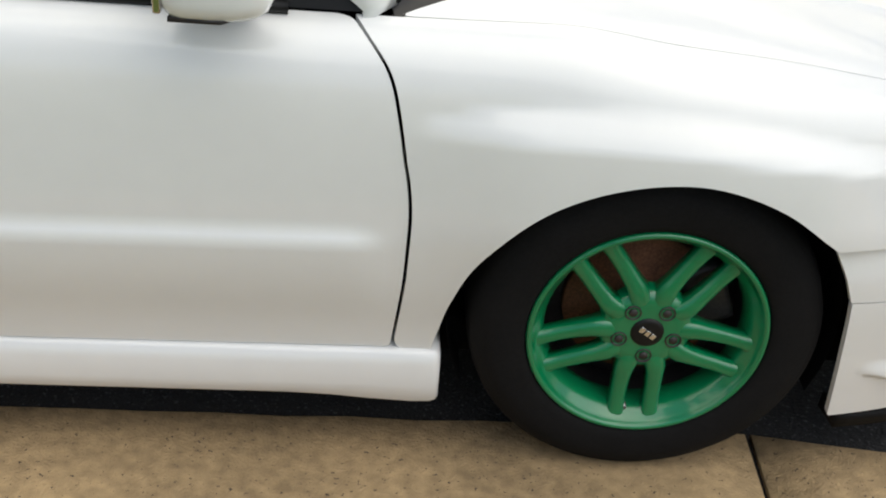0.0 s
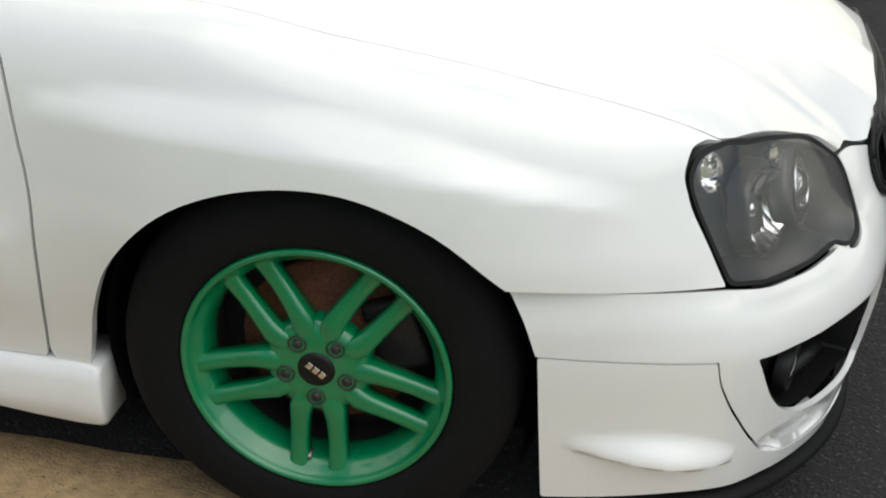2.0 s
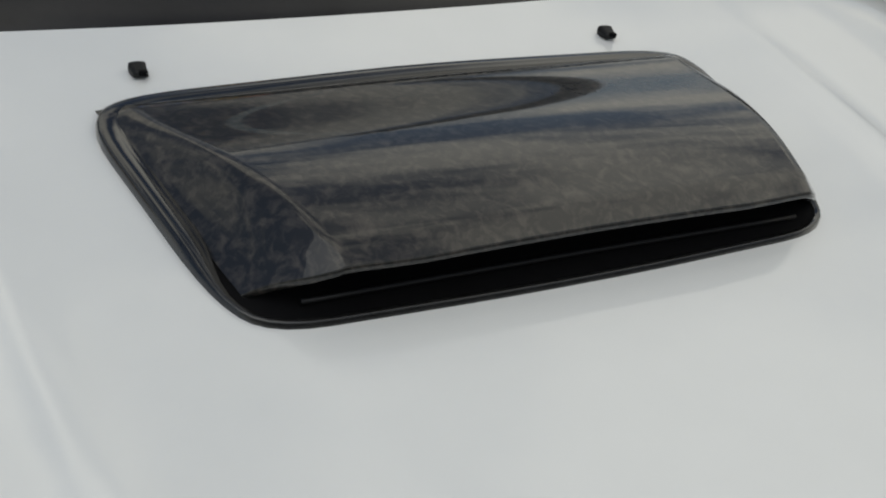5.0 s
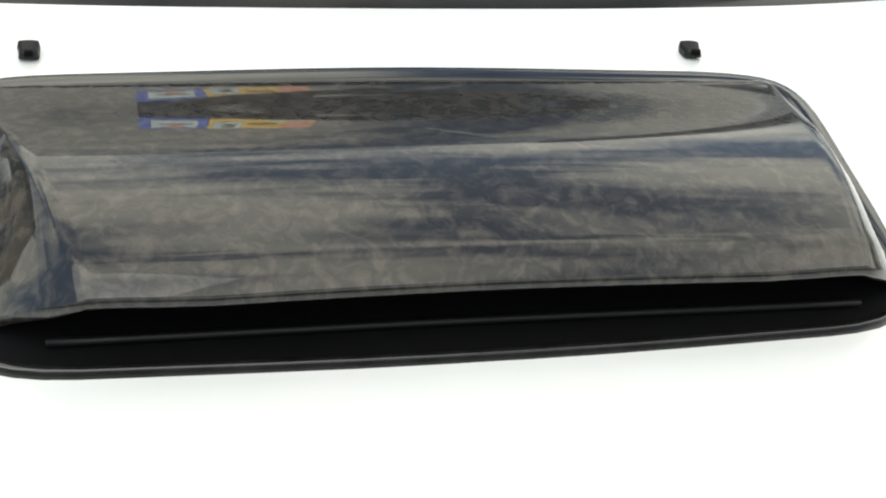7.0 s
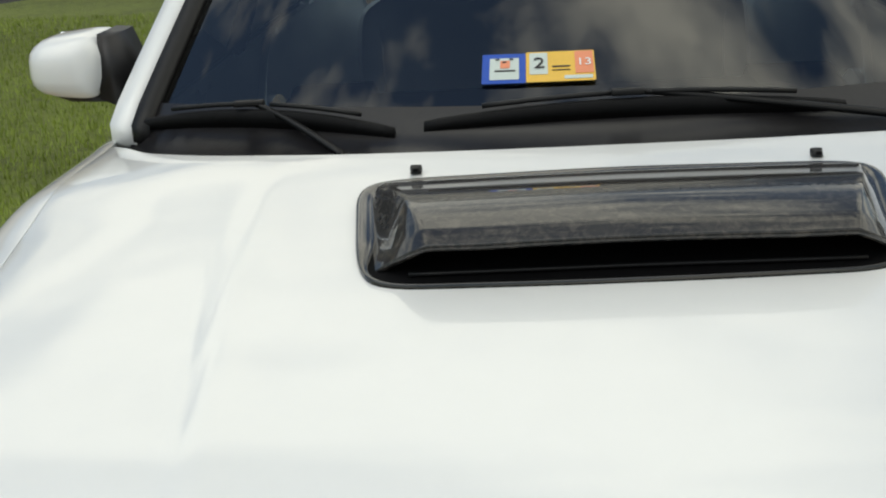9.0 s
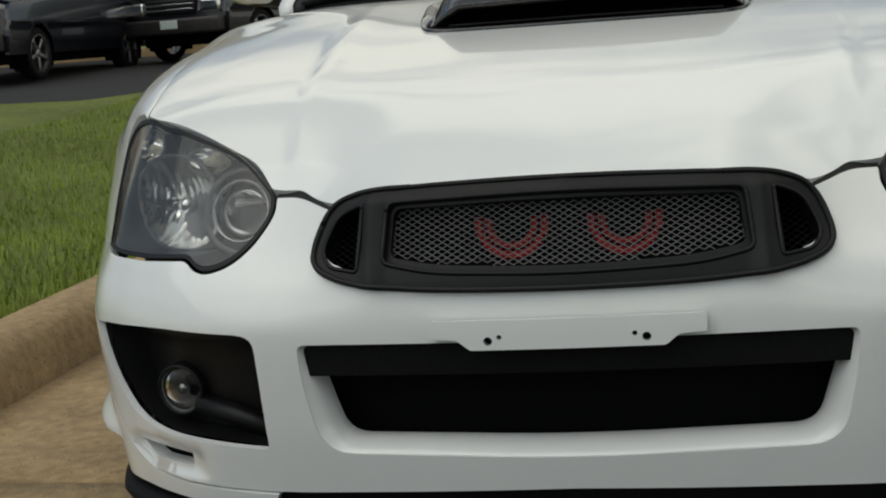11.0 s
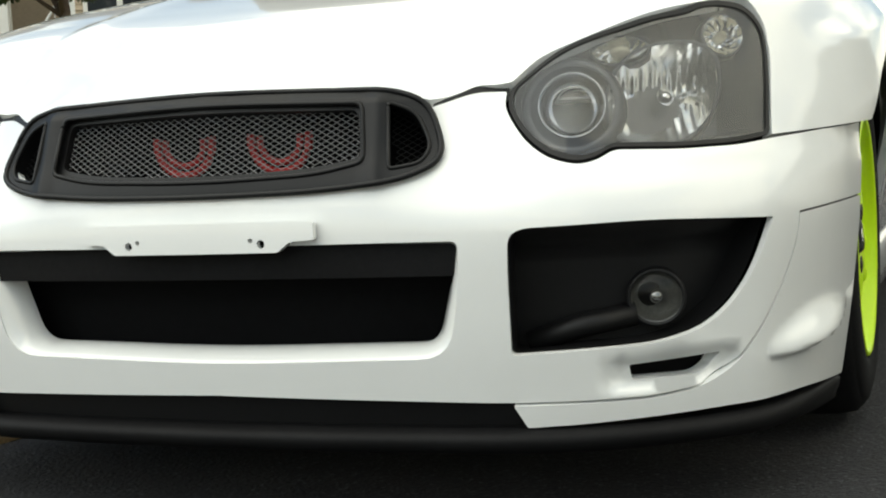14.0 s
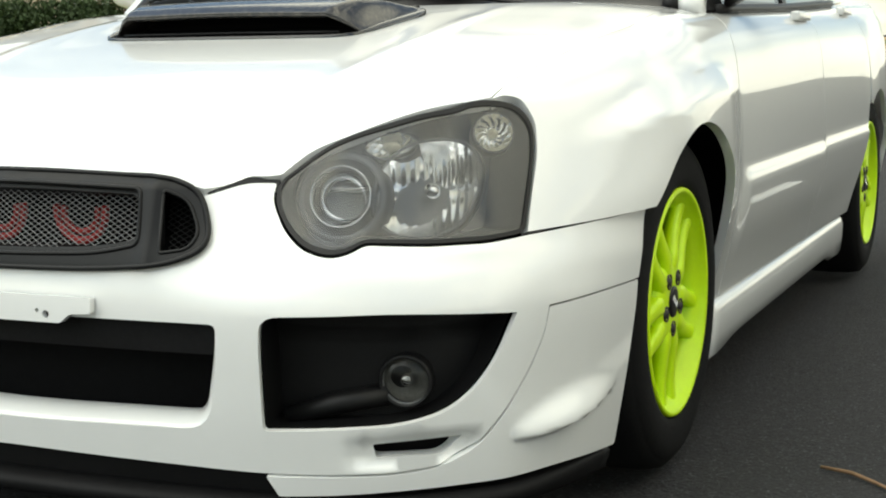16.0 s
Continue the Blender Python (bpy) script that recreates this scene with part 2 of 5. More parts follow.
def panel(outline, holes, fmap, step=.025, thick=.012, flip=False, edge=.012, hole_thick=None, inward=None, about=None):
    """A curved sheet: outline and holes in two flat coordinates, laid on the surface fmap, with its edges turned in by thick."""
    from mathutils.geometry import delaunay_2d_cdt
    loops = [outline] + list(holes)
    V, E = [], []
    for lp in loops:
        pts = []
        for i, p in enumerate(lp):
            q = lp[(i + 1) % len(lp)]
            d = math.hypot(q[0] - p[0], q[1] - p[1])
            if d < 1e-6:
                continue
            k = max(1, int(d / edge))
            pts += [(p[0] + (q[0] - p[0]) * j / k, p[1] + (q[1] - p[1]) * j / k) for j in range(k)]
        base = len(V)
        V += pts
        E += [(base + i, base + (i + 1) % len(pts)) for i in range(len(pts))]
    B = np.array(V)
    lo, hi = B.min(0), B.max(0)
    gx, gy = np.meshgrid(np.arange(lo[0] + step / 2, hi[0], step), np.arange(lo[1] + step / 2, hi[1], step))
    G = np.stack([gx.ravel(), gy.ravel()], 1)
    ok = inside(G, loops[0])
    for hl in loops[1:]:
        ok &= ~inside(G, hl)
    G = G[ok]
    if len(G):
        d = np.full(len(G), 9.0)
        for b in B:
            d = np.minimum(d, (G[:, 0] - b[0]) ** 2 + (G[:, 1] - b[1]) ** 2)
        G = G[d > (step * .45) ** 2]
    allv = [Vector(v) for v in V] + [Vector(g) for g in G]
    vv, _, ff, _, _, _ = delaunay_2d_cdt(allv, E, [], 0, 1e-7)
    F = np.array([list(f) for f in ff])
    P2 = np.array([tuple(v) for v in vv])
    cen = P2[F].mean(1)
    ok = inside(cen, loops[0])
    for hl in loops[1:]:
        ok &= ~inside(cen, hl)
    F = F[ok]
    used = np.unique(F)
    remap = -np.ones(len(P2), int)
    remap[used] = np.arange(len(used))
    F, P2 = remap[F], P2[used]
    P3 = np.array([fmap(*p) for p in P2])
    mid = np.array((-1.0, 0, .35)) if about is None else np.array(about)
    cn = np.cross(P3[F[:, 1]] - P3[F[:, 0]], P3[F[:, 2]] - P3[F[:, 0]])
    if np.sum(cn * (P3[F].mean(1) - mid)) < 0:
        F = F[:, ::-1]
    fn = np.cross(P3[F[:, 1]] - P3[F[:, 0]], P3[F[:, 2]] - P3[F[:, 0]])
    N = np.zeros_like(P3)
    for k in range(3):
        np.add.at(N, F[:, k], fn)
    N /= np.linalg.norm(N, axis=1)[:, None] + 1e-12
    edges = {}
    for f in F:
        for k in range(3):
            a, b = int(f[k]), int(f[(k + 1) % 3])
            edges[(a, b)] = edges.get((a, b), 0) + 1
    rim = [e for e in edges if (e[1], e[0]) not in edges]
    verts, faces = [tuple(p) for p in P3], [tuple(int(i) for i in f) for f in F]
    # surface normals from the shape itself
    h = 2e-4
    du = np.array([fmap(p[0] + h, p[1]) for p in P2]) - np.array([fmap(p[0] - h, p[1]) for p in P2])
    dv = np.array([fmap(p[0], p[1] + h) for p in P2]) - np.array([fmap(p[0], p[1] - h) for p in P2])
    A = np.cross(du, dv)
    la = np.linalg.norm(A, axis=1)
    A = np.where(la[:, None] > 1e-14, A / (la[:, None] + 1e-20), N)
    if np.sum(A * N) < 0:
        A = -A
    bad = np.sum(A * N, axis=1) < .2
    A[bad] = N[bad]
    normals = [tuple(n) for n in A]
    # turned-in edges
    hole_t = [hole_thick] * len(holes) if not isinstance(hole_thick, (list, tuple)) else list(hole_thick)

    def near_loop(lp, p):
        q = np.array(lp)
        r = np.roll(q, -1, axis=0)
        d = r - q
        t = np.clip(np.sum((p - q) * d, axis=1) / (np.sum(d * d, axis=1) + 1e-15), 0, 1)
        return np.min(np.linalg.norm(q + d * t[:, None] - p, axis=1))

    depth = {}
    for i in {i for e in rim for i in e}:
        t = thick
        if hole_thick is not None:
            dist = [near_loop(lp, P2[i]) for lp in loops]
            k = int(np.argmin(dist))
            t = thick if k == 0 else hole_t[k - 1]
        depth[i] = t
    for i, j in rim:
        wall = np.cross(P3[j] - P3[i], A[i])
        wall /= np.linalg.norm(wall) + 1e-12
        o = len(verts)
        for k in (i, j):
            n_in = -A[k] if inward is None else np.array(inward)
            verts.append(tuple(P3[k]))
            verts.append(tuple(P3[k] + n_in * depth[k]))
            normals += [tuple(wall), tuple(wall)]
        faces.append((o + 2, o, o + 1, o + 3))
    return verts, faces, normals


def sweep(rails, closed=True, caps=True):
    """A skin over successive rings of points."""
    n = len(rails[0])
    V = [p for r in rails for p in r]
    F = []
    for i in range(len(rails) - 1):
        for j in range(n if closed else n - 1):
            a, b = i * n + j, i * n + (j + 1) % n
            F.append((a, b, b + n, a + n))
    if caps and closed:
        F.append(tuple(range(n - 1, -1, -1)))
        F.append(tuple((len(rails) - 1) * n + j for j in range(n)))
    return V, F


def tube(path, r, n=8):
    """A round bar along a path; r may be a list."""
    P = [Vector(p) for p in path]
    rails = []
    for i, p in enumerate(P):
        t = (P[min(i + 1, len(P) - 1)] - P[max(i - 1, 0)]).normalized()
        s = t.cross(Vector((0, 0, 1)) if abs(t.z) < .9 else Vector((1, 0, 0))).normalized()
        w = s.cross(t)
        rr = r[i] if isinstance(r, (list, tuple)) else r
        rails.append([tuple(p + s * rr * math.cos(a) + w * rr * math.sin(a)) for a in [2 * math.pi * k / n for k in range(n)]])
    return sweep(rails)


def lathe(profile, n=48, axis="y"):
    """Turns a profile of (radius, along) round the y axis."""
    V, F = [], []
    for k in range(n):
        a = 2 * math.pi * k / n
        V += [(r * math.cos(a), y, r * math.sin(a)) for r, y in profile]
    m = len(profile)
    for k in range(n):
        for j in range(m - 1):
            a, b = k * m + j, ((k + 1) % n) * m + j
            F.append((a, a + 1, b + 1, b))
    return V, F


def join(*meshes):
    V, F = [], []
    for v, f in meshes:
        o = len(V)
        V += list(v)
        F += [tuple(i + o for i in q) for q in f]
    return V, F


def box(x0, y0, z0, x1, y1, z1, bevel=0.0):
    bm = bmesh.new()
    bmesh.ops.create_cube(bm, size=1, matrix=Matrix.LocRotScale(((x0 + x1) / 2, (y0 + y1) / 2, (z0 + z1) / 2), None, (abs(x1 - x0), abs(y1 - y0), abs(z1 - z0))))
    if bevel:
        bmesh.ops.bevel(bm, geom=bm.edges[:], offset=bevel, segments=2, affect="EDGES", profile=.7)
    return bm


def plain(bm):
    """A bmesh as vertices and faces."""
    bm.verts.index_update()
    r = [tuple(v.co) for v in bm.verts], [tuple(v.index for v in f.verts) for f in bm.faces]
    bm.free()
    return r


def moved(me, m):
    return [tuple(m @ Vector(v)) for v in me[0]], me[1]


def empty(name, label, category, at=(0, 0, 0), group="", kind=""):
    ob = new(name)
    ob.location = at
    ob.empty_display_size = .1
    return tagged(ob, label, category, group, kind)

# ---- shape of the car ----
# plan outline of the car's side at mid height, from the middle of the nose round to the middle of the tail
OUTLINE = [(.872, 0), (.868, .15), (.858, .30), (.845, .42), (.815, .52), (.757, .62), (.70, .69), (.63, .75), (.50, .80),
           (.35, .830), (.20, .842), (.0, .848), (-.35, .835), (-.8, .835), (-1.6, .84), (-2.2, .845), (-2.55, .85), (-3.0, .82), (-3.3, .72), (-3.45, .45), (-3.48, 0)]

def spline(pts, n=24):
    p = np.array([np.array([pts[0][0], -pts[1][1]]) if i < 0 else np.array(pts[i]) if i < len(pts) else np.array([pts[-1][0], -pts[-2][1]])
                  for i in range(-1, len(pts) + 1)], float)
    out = []
    for i in range(1, len(p) - 2):
        for t in np.arange(n) / n:
            a, b, c, d = p[i - 1:i + 3]
            out.append(.5 * (2 * b + (c - a) * t + (2 * a - 5 * b + 4 * c - d) * t * t + (3 * b - a - 3 * c + d) * t ** 3))
    out.append(p[-2])
    return np.array(out)

CURVE = spline(OUTLINE)
ARC = np.concatenate([[0], np.cumsum(np.linalg.norm(np.diff(CURVE, axis=0), axis=1))])
TAN = np.gradient(CURVE, axis=0)
TAN /= np.linalg.norm(TAN, axis=1)[:, None]
NRM = np.stack([TAN[:, 1], -TAN[:, 0]], 1)

# how far the skin stands in from the outline: rows by height, columns by the distance u round the outline
U_KNOTS = [0, .25, .45, .62, .85, 1.05, 1.35, 1.9, 3.2, 4.2]
Z_KNOTS = [.08, .17, .28, .40, .46, .52, .60, .70, .80, .88, .95]
INSET = [
    [.050, .050, .050, .045, .040, .040, .045, .070, .07, .07],
    [.030, .030, .030, .026, .024, .026, .030, .060, .06, .06],
    [.010, .010, .010, .010, .010, .012, .014, .040, .04, .03],
    [.000, .000, .000, .000, .000, .002, .004, .012, .012, .01],
    [.004, .006, .016, .016, .012, .004, .002, .004, .004, .004],
    [.022, .028, .060, .055, .035, .010, .002, .000, .000, .0],
    [.040, .055, .115, .100, .065, .030, .006, .002, .002, .0],
    [.080, .100, .190, .165, .115, .062, .022, .010, .010, .01],
    [.20, .22, .30, .26, .20, .130, .062, .030, .028, .03],
    [.40, .40, .42, .38, .32, .230, .130, .066, .060, .06],
    [.60, .60, .60, .55, .45, .340, .220, .105, .100, .10]]

def cubic(xs, ys, x):
    """Smooth interpolation through the knots, along the first axis of ys."""
    xs = np.asarray(xs, float); ys = np.asarray(ys, float)
    x = np.clip(x, xs[0], xs[-1])
    i = int(np.clip(np.searchsorted(xs, x) - 1, 0, len(xs) - 2))
    h = xs[i + 1] - xs[i]
    def slope(k):
        if k == 0: return (ys[1] - ys[0]) / (xs[1] - xs[0])
        if k == len(xs) - 1: return (ys[-1] - ys[-2]) / (xs[-1] - xs[-2])
        a = (ys[k] - ys[k - 1]) / (xs[k] - xs[k - 1]); b = (ys[k + 1] - ys[k]) / (xs[k + 1] - xs[k])
        return np.where(a * b > 0, 2 * a * b / (a + b + 1e-12), 0.0)
    t = (x - xs[i]) / h
    m0, m1 = slope(i) * h, slope(i + 1) * h
    return (2 * t ** 3 - 3 * t * t + 1) * ys[i] + (t ** 3 - 2 * t * t + t) * m0 + (3 * t * t - 2 * t ** 3) * ys[i + 1] + (t ** 3 - t * t) * m1

def inset(u, z):
    return float(cubic(U_KNOTS, cubic(Z_KNOTS, INSET, z), abs(u)))

def skin(u, z, out=0.0):
    """The point of the car's side at u metres round the outline (minus: the right-hand side) and height z, moved outwards by out."""
    a = abs(u)
    d = inset(a, z) - out
    x = np.interp(a, ARC, CURVE[:, 0]) - d * np.interp(a, ARC, NRM[:, 0])
    y = np.interp(a, ARC, CURVE[:, 1]) - d * np.interp(a, ARC, NRM[:, 1])
    return (float(x), float(y) if u >= 0 else -float(y), float(z))

# the bonnet's height, by x and |y|
HX = [-.60, -.45, -.20, 0, .20, .40, .55, .70, .80, .86]
HY = [0, .2, .4, .55, .66, .74, .82]
HZ = [
    [.905, .903, .895, .884, .868, .845, .80],
    [.895, .893, .887, .876, .862, .840, .79],
    [.868, .867, .866, .862, .852, .836, .78],
    [.838, .837, .836, .833, .823, .803, .75],
    [.803, .802, .801, .799, .792, .772, .72],
    [.759, .759, .759, .757, .749, .722, .66],
    [.722, .721, .720, .716, .701, .665, .60],
    [.665, .662, .630, .624, .614, .58, .54],
    [.618, .608, .553, .54, .53, .51, .48],
    [.575, .570, .54, .52, .50, .47, .43]]

def bonnet(x, y):
    return float(cubic(HY, cubic(HX, HZ, x), abs(y)))

# ---- the white car ----
def smooth_step(a, b, x):
    t = min(max((x - a) / (b - a), 0.0), 1.0)
    return t * t * (3 - 2 * t)


def soft_ramp(a, b, x, r=.18):
    """A straight slope from 0 at a to 1 at b with short rounded ends: a crisp facet."""
    t = (x - a) / (b - a)
    if t <= -r: return 0.0
    if t >= 1 + r: return 1.0
    if t < r: return (t + r) ** 2 / (4 * r)
    if t > 1 - r: return 1 - (1 + r - t) ** 2 / (4 * r)
    return t


EDGE_X = [-3.5, -2.6, -1.4, -.455, -.3, 0, .3, .5, .545, .60]
EDGE_Y = [.66, .70, .735, .728, .726, .718, .700, .6745, .672, .660]


def edge_point(x):
    """The upper edge of wing and door: along the bonnet, then along the window sill."""
    y = float(np.interp(x, EDGE_X, EDGE_Y))
    z = bonnet(max(x, -.455), y) + max(0.0, -.455 - x) * .030
    return np.array((x, y, z))


JOIN = .64
LEDGE_U = [.95, 1.17, 1.34, 1.50, 1.66, 1.76, 1.86, 1.92]
LEDGE_HI = [.640, .685, .722, .740, .744, .738, .722, .71]
LEDGE_LO = [.604, .650, .674, .690, .696, .698, .695, .688]


def flank(u, v, out=0.0):
    """Wing and doors: the height v up to JOIN, then over the shoulder to the upper edge at v = JOIN + .2."""
    a = abs(u)
    if v <= JOIN:
        p = np.array(skin(a, v))
    else:
        t = min((v - JOIN) / .2, 1.0)
        p0, pd = np.array(skin(a, JOIN)), np.array(skin(a, JOIN - .02))
        p3 = edge_point(p0[0])
        up = (p0 - pd) / np.linalg.norm(p0 - pd)
        d = np.linalg.norm(p3 - p0)
        p1 = p0 + up * d * .55
        p2 = p3 + np.array((0, 1, -.16)) * d * .34
        p = (1 - t) ** 3 * p0 + 3 * t * (1 - t) ** 2 * p1 + 3 * t * t * (1 - t) * p2 + t ** 3 * p3
    o = out
    # the flared ledge over the wheel and the line along the doors
    w = smooth_step(.96, 1.28, a) * (1 - smooth_step(1.68, 1.93, a))
    if w > 0:
        hi, lo = float(cubic(LEDGE_U, LEDGE_HI, a)), float(cubic(LEDGE_U, LEDGE_LO, a))
        o += .026 * w * (1 - soft_ramp(lo, hi, p[2])) * smooth_step(.30, .56, p[2])
    w = smooth_step(1.905, 1.99, a)
    if w > 0:
        o += .008 * w * (1 - soft_ramp(.500, .514, p[2], .3)) * smooth_step(.30, .48, p[2])
    n = np.array((np.interp(a, ARC, NRM[:, 0]), np.interp(a, ARC, NRM[:, 1]), 0))
    p = p + n * o
    return (p[0], p[1] if u >= 0 else -p[1], p[2])


def bonnet_at(x, y):
    line = float(cubic([-.3, 0, .22, .48, .61, .70, .76], [.435, .429, .423, .403, .398, .388, .372], x))
    fade = smooth_step(.84, .68, x) * smooth_step(-.22, .10, x)
    d = (abs(y) - line) / .017
    ridge = .0043 * fade * (math.exp(-d * d) if d > 0 else 1 / (1 + d * d * .4))
    return (x, y, bonnet(x, y) + ridge)


def both(pts):
    """Half an outline, from the middle out and back to the middle, made whole."""
    return list(pts) + [(-p[0], *p[1:]) for p in reversed(pts) if p[0] > 1e-6]


car = empty("sports_sedan", "white sports sedan with black bonnet scoop, green and lime wheels", "car")

# bonnet
hood_half = [(.8245, 0, .001), (.812, .22, .03), (.7925, .322, .001), (.750, .374, .01), (.739, .421, .004), (.694, .455, .02), (.660, .508, .02), (.615, .576, .02), (.566, .650, .015),
             (.545, .6688, .002), (.5, .6730, .05), (.3, .6990, .05), (0, .7169, .05), (-.3, .7249, .05), (-.45, .7254, .02), (-.288, .63, .05), (-.228, .54, .06), (-.196, .40, .08), (-.184, .20, .08), (-.180, 0, .05)]
hood_line = rounded([(p[0], p[1], p[2]) for p in hood_half] + [(p[0], -p[1], p[2]) for p in reversed(hood_half[1:-1])])
part("bonnet", panel(hood_line, [], bonnet_at, .015, .02), WHITE, car, "glossy white bonnet")

# front bumper
bumper_half = [(0, .470, 0), (.27, .480, .02), (.338, .505, .02), (.326, .566, .004), (.385, .584, .02), (.437, .583, .003), (.434, .560, .02), (.462, .519, .02), (.496, .493, .02), (.537, .482, .02),
               (.568, .487, .02), (.594, .499, .01), (.69, .495, .02), (.775, .496, .02), (.862, .502, .005), (1.0, .509, .02), (1.186, .513, .002), (1.158, .46, .02), (1.139, .407, .002), (1.0, .405, .02),
               (.874, .401, .002), (.865, .362, .02), (.838, .311, .02), (.797, .253, .02), (.752, .205, .02), (.70, .180, .02), (.626, .172, .02), (.433, .172, .002), (0, .180, 0)]
bumper_line = rounded(both(bumper_half))
intake = rounded([(-.374, .392, .012), (.374, .392, .012), (.371, .335, .03), (.352, .234, .045), (0, .226, .1), (-.352, .234, .045), (-.371, .335, .03)])


def fog_hole(s):
    return rounded([(s * .437, .36, .03), (s * .440, .405, .03), (s * .62, .408, .05), (s * .812, .398, .004), (s * .778, .326, .04), (s * .742, .283, .04), (s * .70, .257, .04),
                    (s * .635, .243, .03), (s * .436, .237, .008)])


def slot_hole(s):
    return rounded([(s * .598, .215, .004), (s * .736, .223, .012), (s * .706, .193, .02), (s * .603, .194, .006)])


def bumper_at(u, z):
    a = abs(u)
    # a soft horizontal fold below the lamps
    o = .006 * (1 - soft_ramp(.450, .497, z, .12)) * smooth_step(.45, .62, a) + .0030 * (1 - soft_ramp(.440, .470, z)) * (1 - smooth_step(.45, .62, a))
    # the ledge that the lamp sits behind
    o += .004 * smooth_step(.468, .490, z) * smooth_step(.575, .62, a) * (1 - smooth_step(.78, .88, a))
    o -= .011 * smooth_step(.548, .600, a) * (1 - smooth_step(.735, .765, a)) * smooth_step(.180, .190, z) * (1 - smooth_step(.212, .228, z))
    return skin(u, z, o)


bumper = part("front_bumper", panel(bumper_line, [intake, fog_hole(1), fog_hole(-1), slot_hole(1), slot_hole(-1)], bumper_at, .02, .012, flip=True, hole_thick=[.04, .010, .010, .02, .02]), WHITE, car)

# black strips added to draw the shaded gap between bonnet and bumper
for s in (1, -1):
    part("bonnet_gap_strip", panel(rounded([(s * .331, .572, .002), (s * .385, .592, .004), (s * .44, .593, .004), (s * .44, .570, .004), (s * .331, .562, .004)]), [], lambda u, z: skin(u, z, -.004), .03, .01), BLACK, car)

# bumper spats with their fins
for s in (1, -1):
    def spat_at(u, z, s=s):
        a = abs(u)
        # a lens-shaped fin, steep underneath
        q = (a - .812) / .275
        if not 0 < q < 1:
            return skin(s * a, z, .006)
        zc = .218 + .034 * q + .006 * math.sin(math.pi * q)
        h = .015 + .022 * math.sin(math.pi * q ** .8)
        d = (z - zc) / h
        fin = (1 - smooth_step(-.55, 1, d)) if d > -.55 else 1 - smooth_step(-.55, -1, d)
        return skin(s * a, z, .006 + .028 * math.sin(math.pi * q ** .8) ** 1.1 * fin)
    line = rounded([(s * p[0], *p[1:]) for p in [(.876, .398, .003), (1.0, .402, .02), (1.136, .404, .004), (1.125, .28, .02), (1.111, .134, .006), (.92, .146, .05), (.735, .146, .05), (.452, .137, .003),
                                                 (.434, .168, .003), (.626, .168, .02), (.70, .176, .03), (.754, .201, .02), (.80, .250, .02), (.841, .309, .02), (.867, .36, .02)]])
    part("bumper_spat", panel(line, [], spat_at, .008, .014, flip=s > 0), WHITE, car)

# black lip round the bottom and the insert in its middle
rails = []
for u in np.linspace(-1.09, 1.09, 90):
    f = 1 - smooth_step(.70, 1.08, abs(u)) * .72
    sec = [(-.06, .134), (.004, .135), (.018 * f + .004, .130), (.026 * f + .002, .120), (.022 * f, .108), (.006, .100), (-.06, .098)]
    rails.append([skin(u, z, o) for o, z in sec])
part("front_lip", sweep(rails), LIPBLACK, car, "matt black plastic front lip")
part("chin_insert", panel(rounded(both([(0, .182, 0), (.44, .182, .004), (.475, .130, .004), (0, .126, 0)])), [], lambda u, z: skin(u, z, -.014 - .010 * smooth_step(.150, .146, z)), .02, .02, flip=True), BLACK, car)

# lower intake: crossbar, bevel, near-black sheet in place of the shaded depth
inner_intake = rounded([(-.366, .385, .012), (.366, .385, .012), (.352, .335, .03), (.328, .250, .03), (0, .244, .1), (-.328, .250, .03), (-.352, .335, .03)])
part("intake_bevel", sweep([[skin(*p, .0005) for p in intake], [skin(p[0] * .6 + q[0] * .4, p[1] * .6 + q[1] * .4, -.006) for p, q in zip(intake, inner_intake)], [skin(*p, -.034) for p in inner_intake], [skin(*p, -.055) for p in inner_intake]], caps=False), WHITE, car)
part("intake_crossbar", panel(rounded([(-.385, .402, .01), (.385, .402, .01), (.377, .345, .01), (-.377, .345, .01)]), [], lambda u, z: skin(u, z, -.010), .03, .03, flip=True), LIPBLACK, car)
part("intake_shade_sheet", panel(rounded([(-.39, .40, .01), (.39, .40, .01), (.39, .22, .01), (-.39, .22, .01)]), [], lambda u, z: skin(u, z, -.09), .04, .01, flip=True), MATT, car)
part("number_plate_bracket", panel(rounded([(-.18, .424, .003), (.18, .424, .003), (.18, .400, .003), (.145, .398, .004), (.127, .384, .004), (-.127, .384, .004), (-.145, .398, .004), (-.18, .400, .003)]),
     [rounded([(s * .103 + .006 * math.cos(a), .396 + .006 * math.sin(a), 0) for a in [k * math.pi / 5 for k in range(10)]]) for s in (1, -1)] +
     [rounded([(s * .088 + .0035 * math.cos(a), .401 + .0035 * math.sin(a), 0) for a in [k * math.pi / 4 for k in range(8)]]) for s in (1, -1)],
     lambda u, z: skin(u, max(z, .40), .018) [:2] + (z,), .02, .012, flip=True, edge=.006), WHITE, car, "white bracket with bolt holes")
part("bracket_back", panel(rounded([(-.13, .412, .002), (.13, .412, .002), (.12, .388, .002), (-.12, .388, .002)]), [], lambda u, z: skin(u, max(z, .40), .008)[:2] + (z,), .03, .004, flip=True), MATT, car)

# grille: frame with three openings, wire mesh, horns
def grille_at(u, z, out=.012):
    return skin(u, z, out)


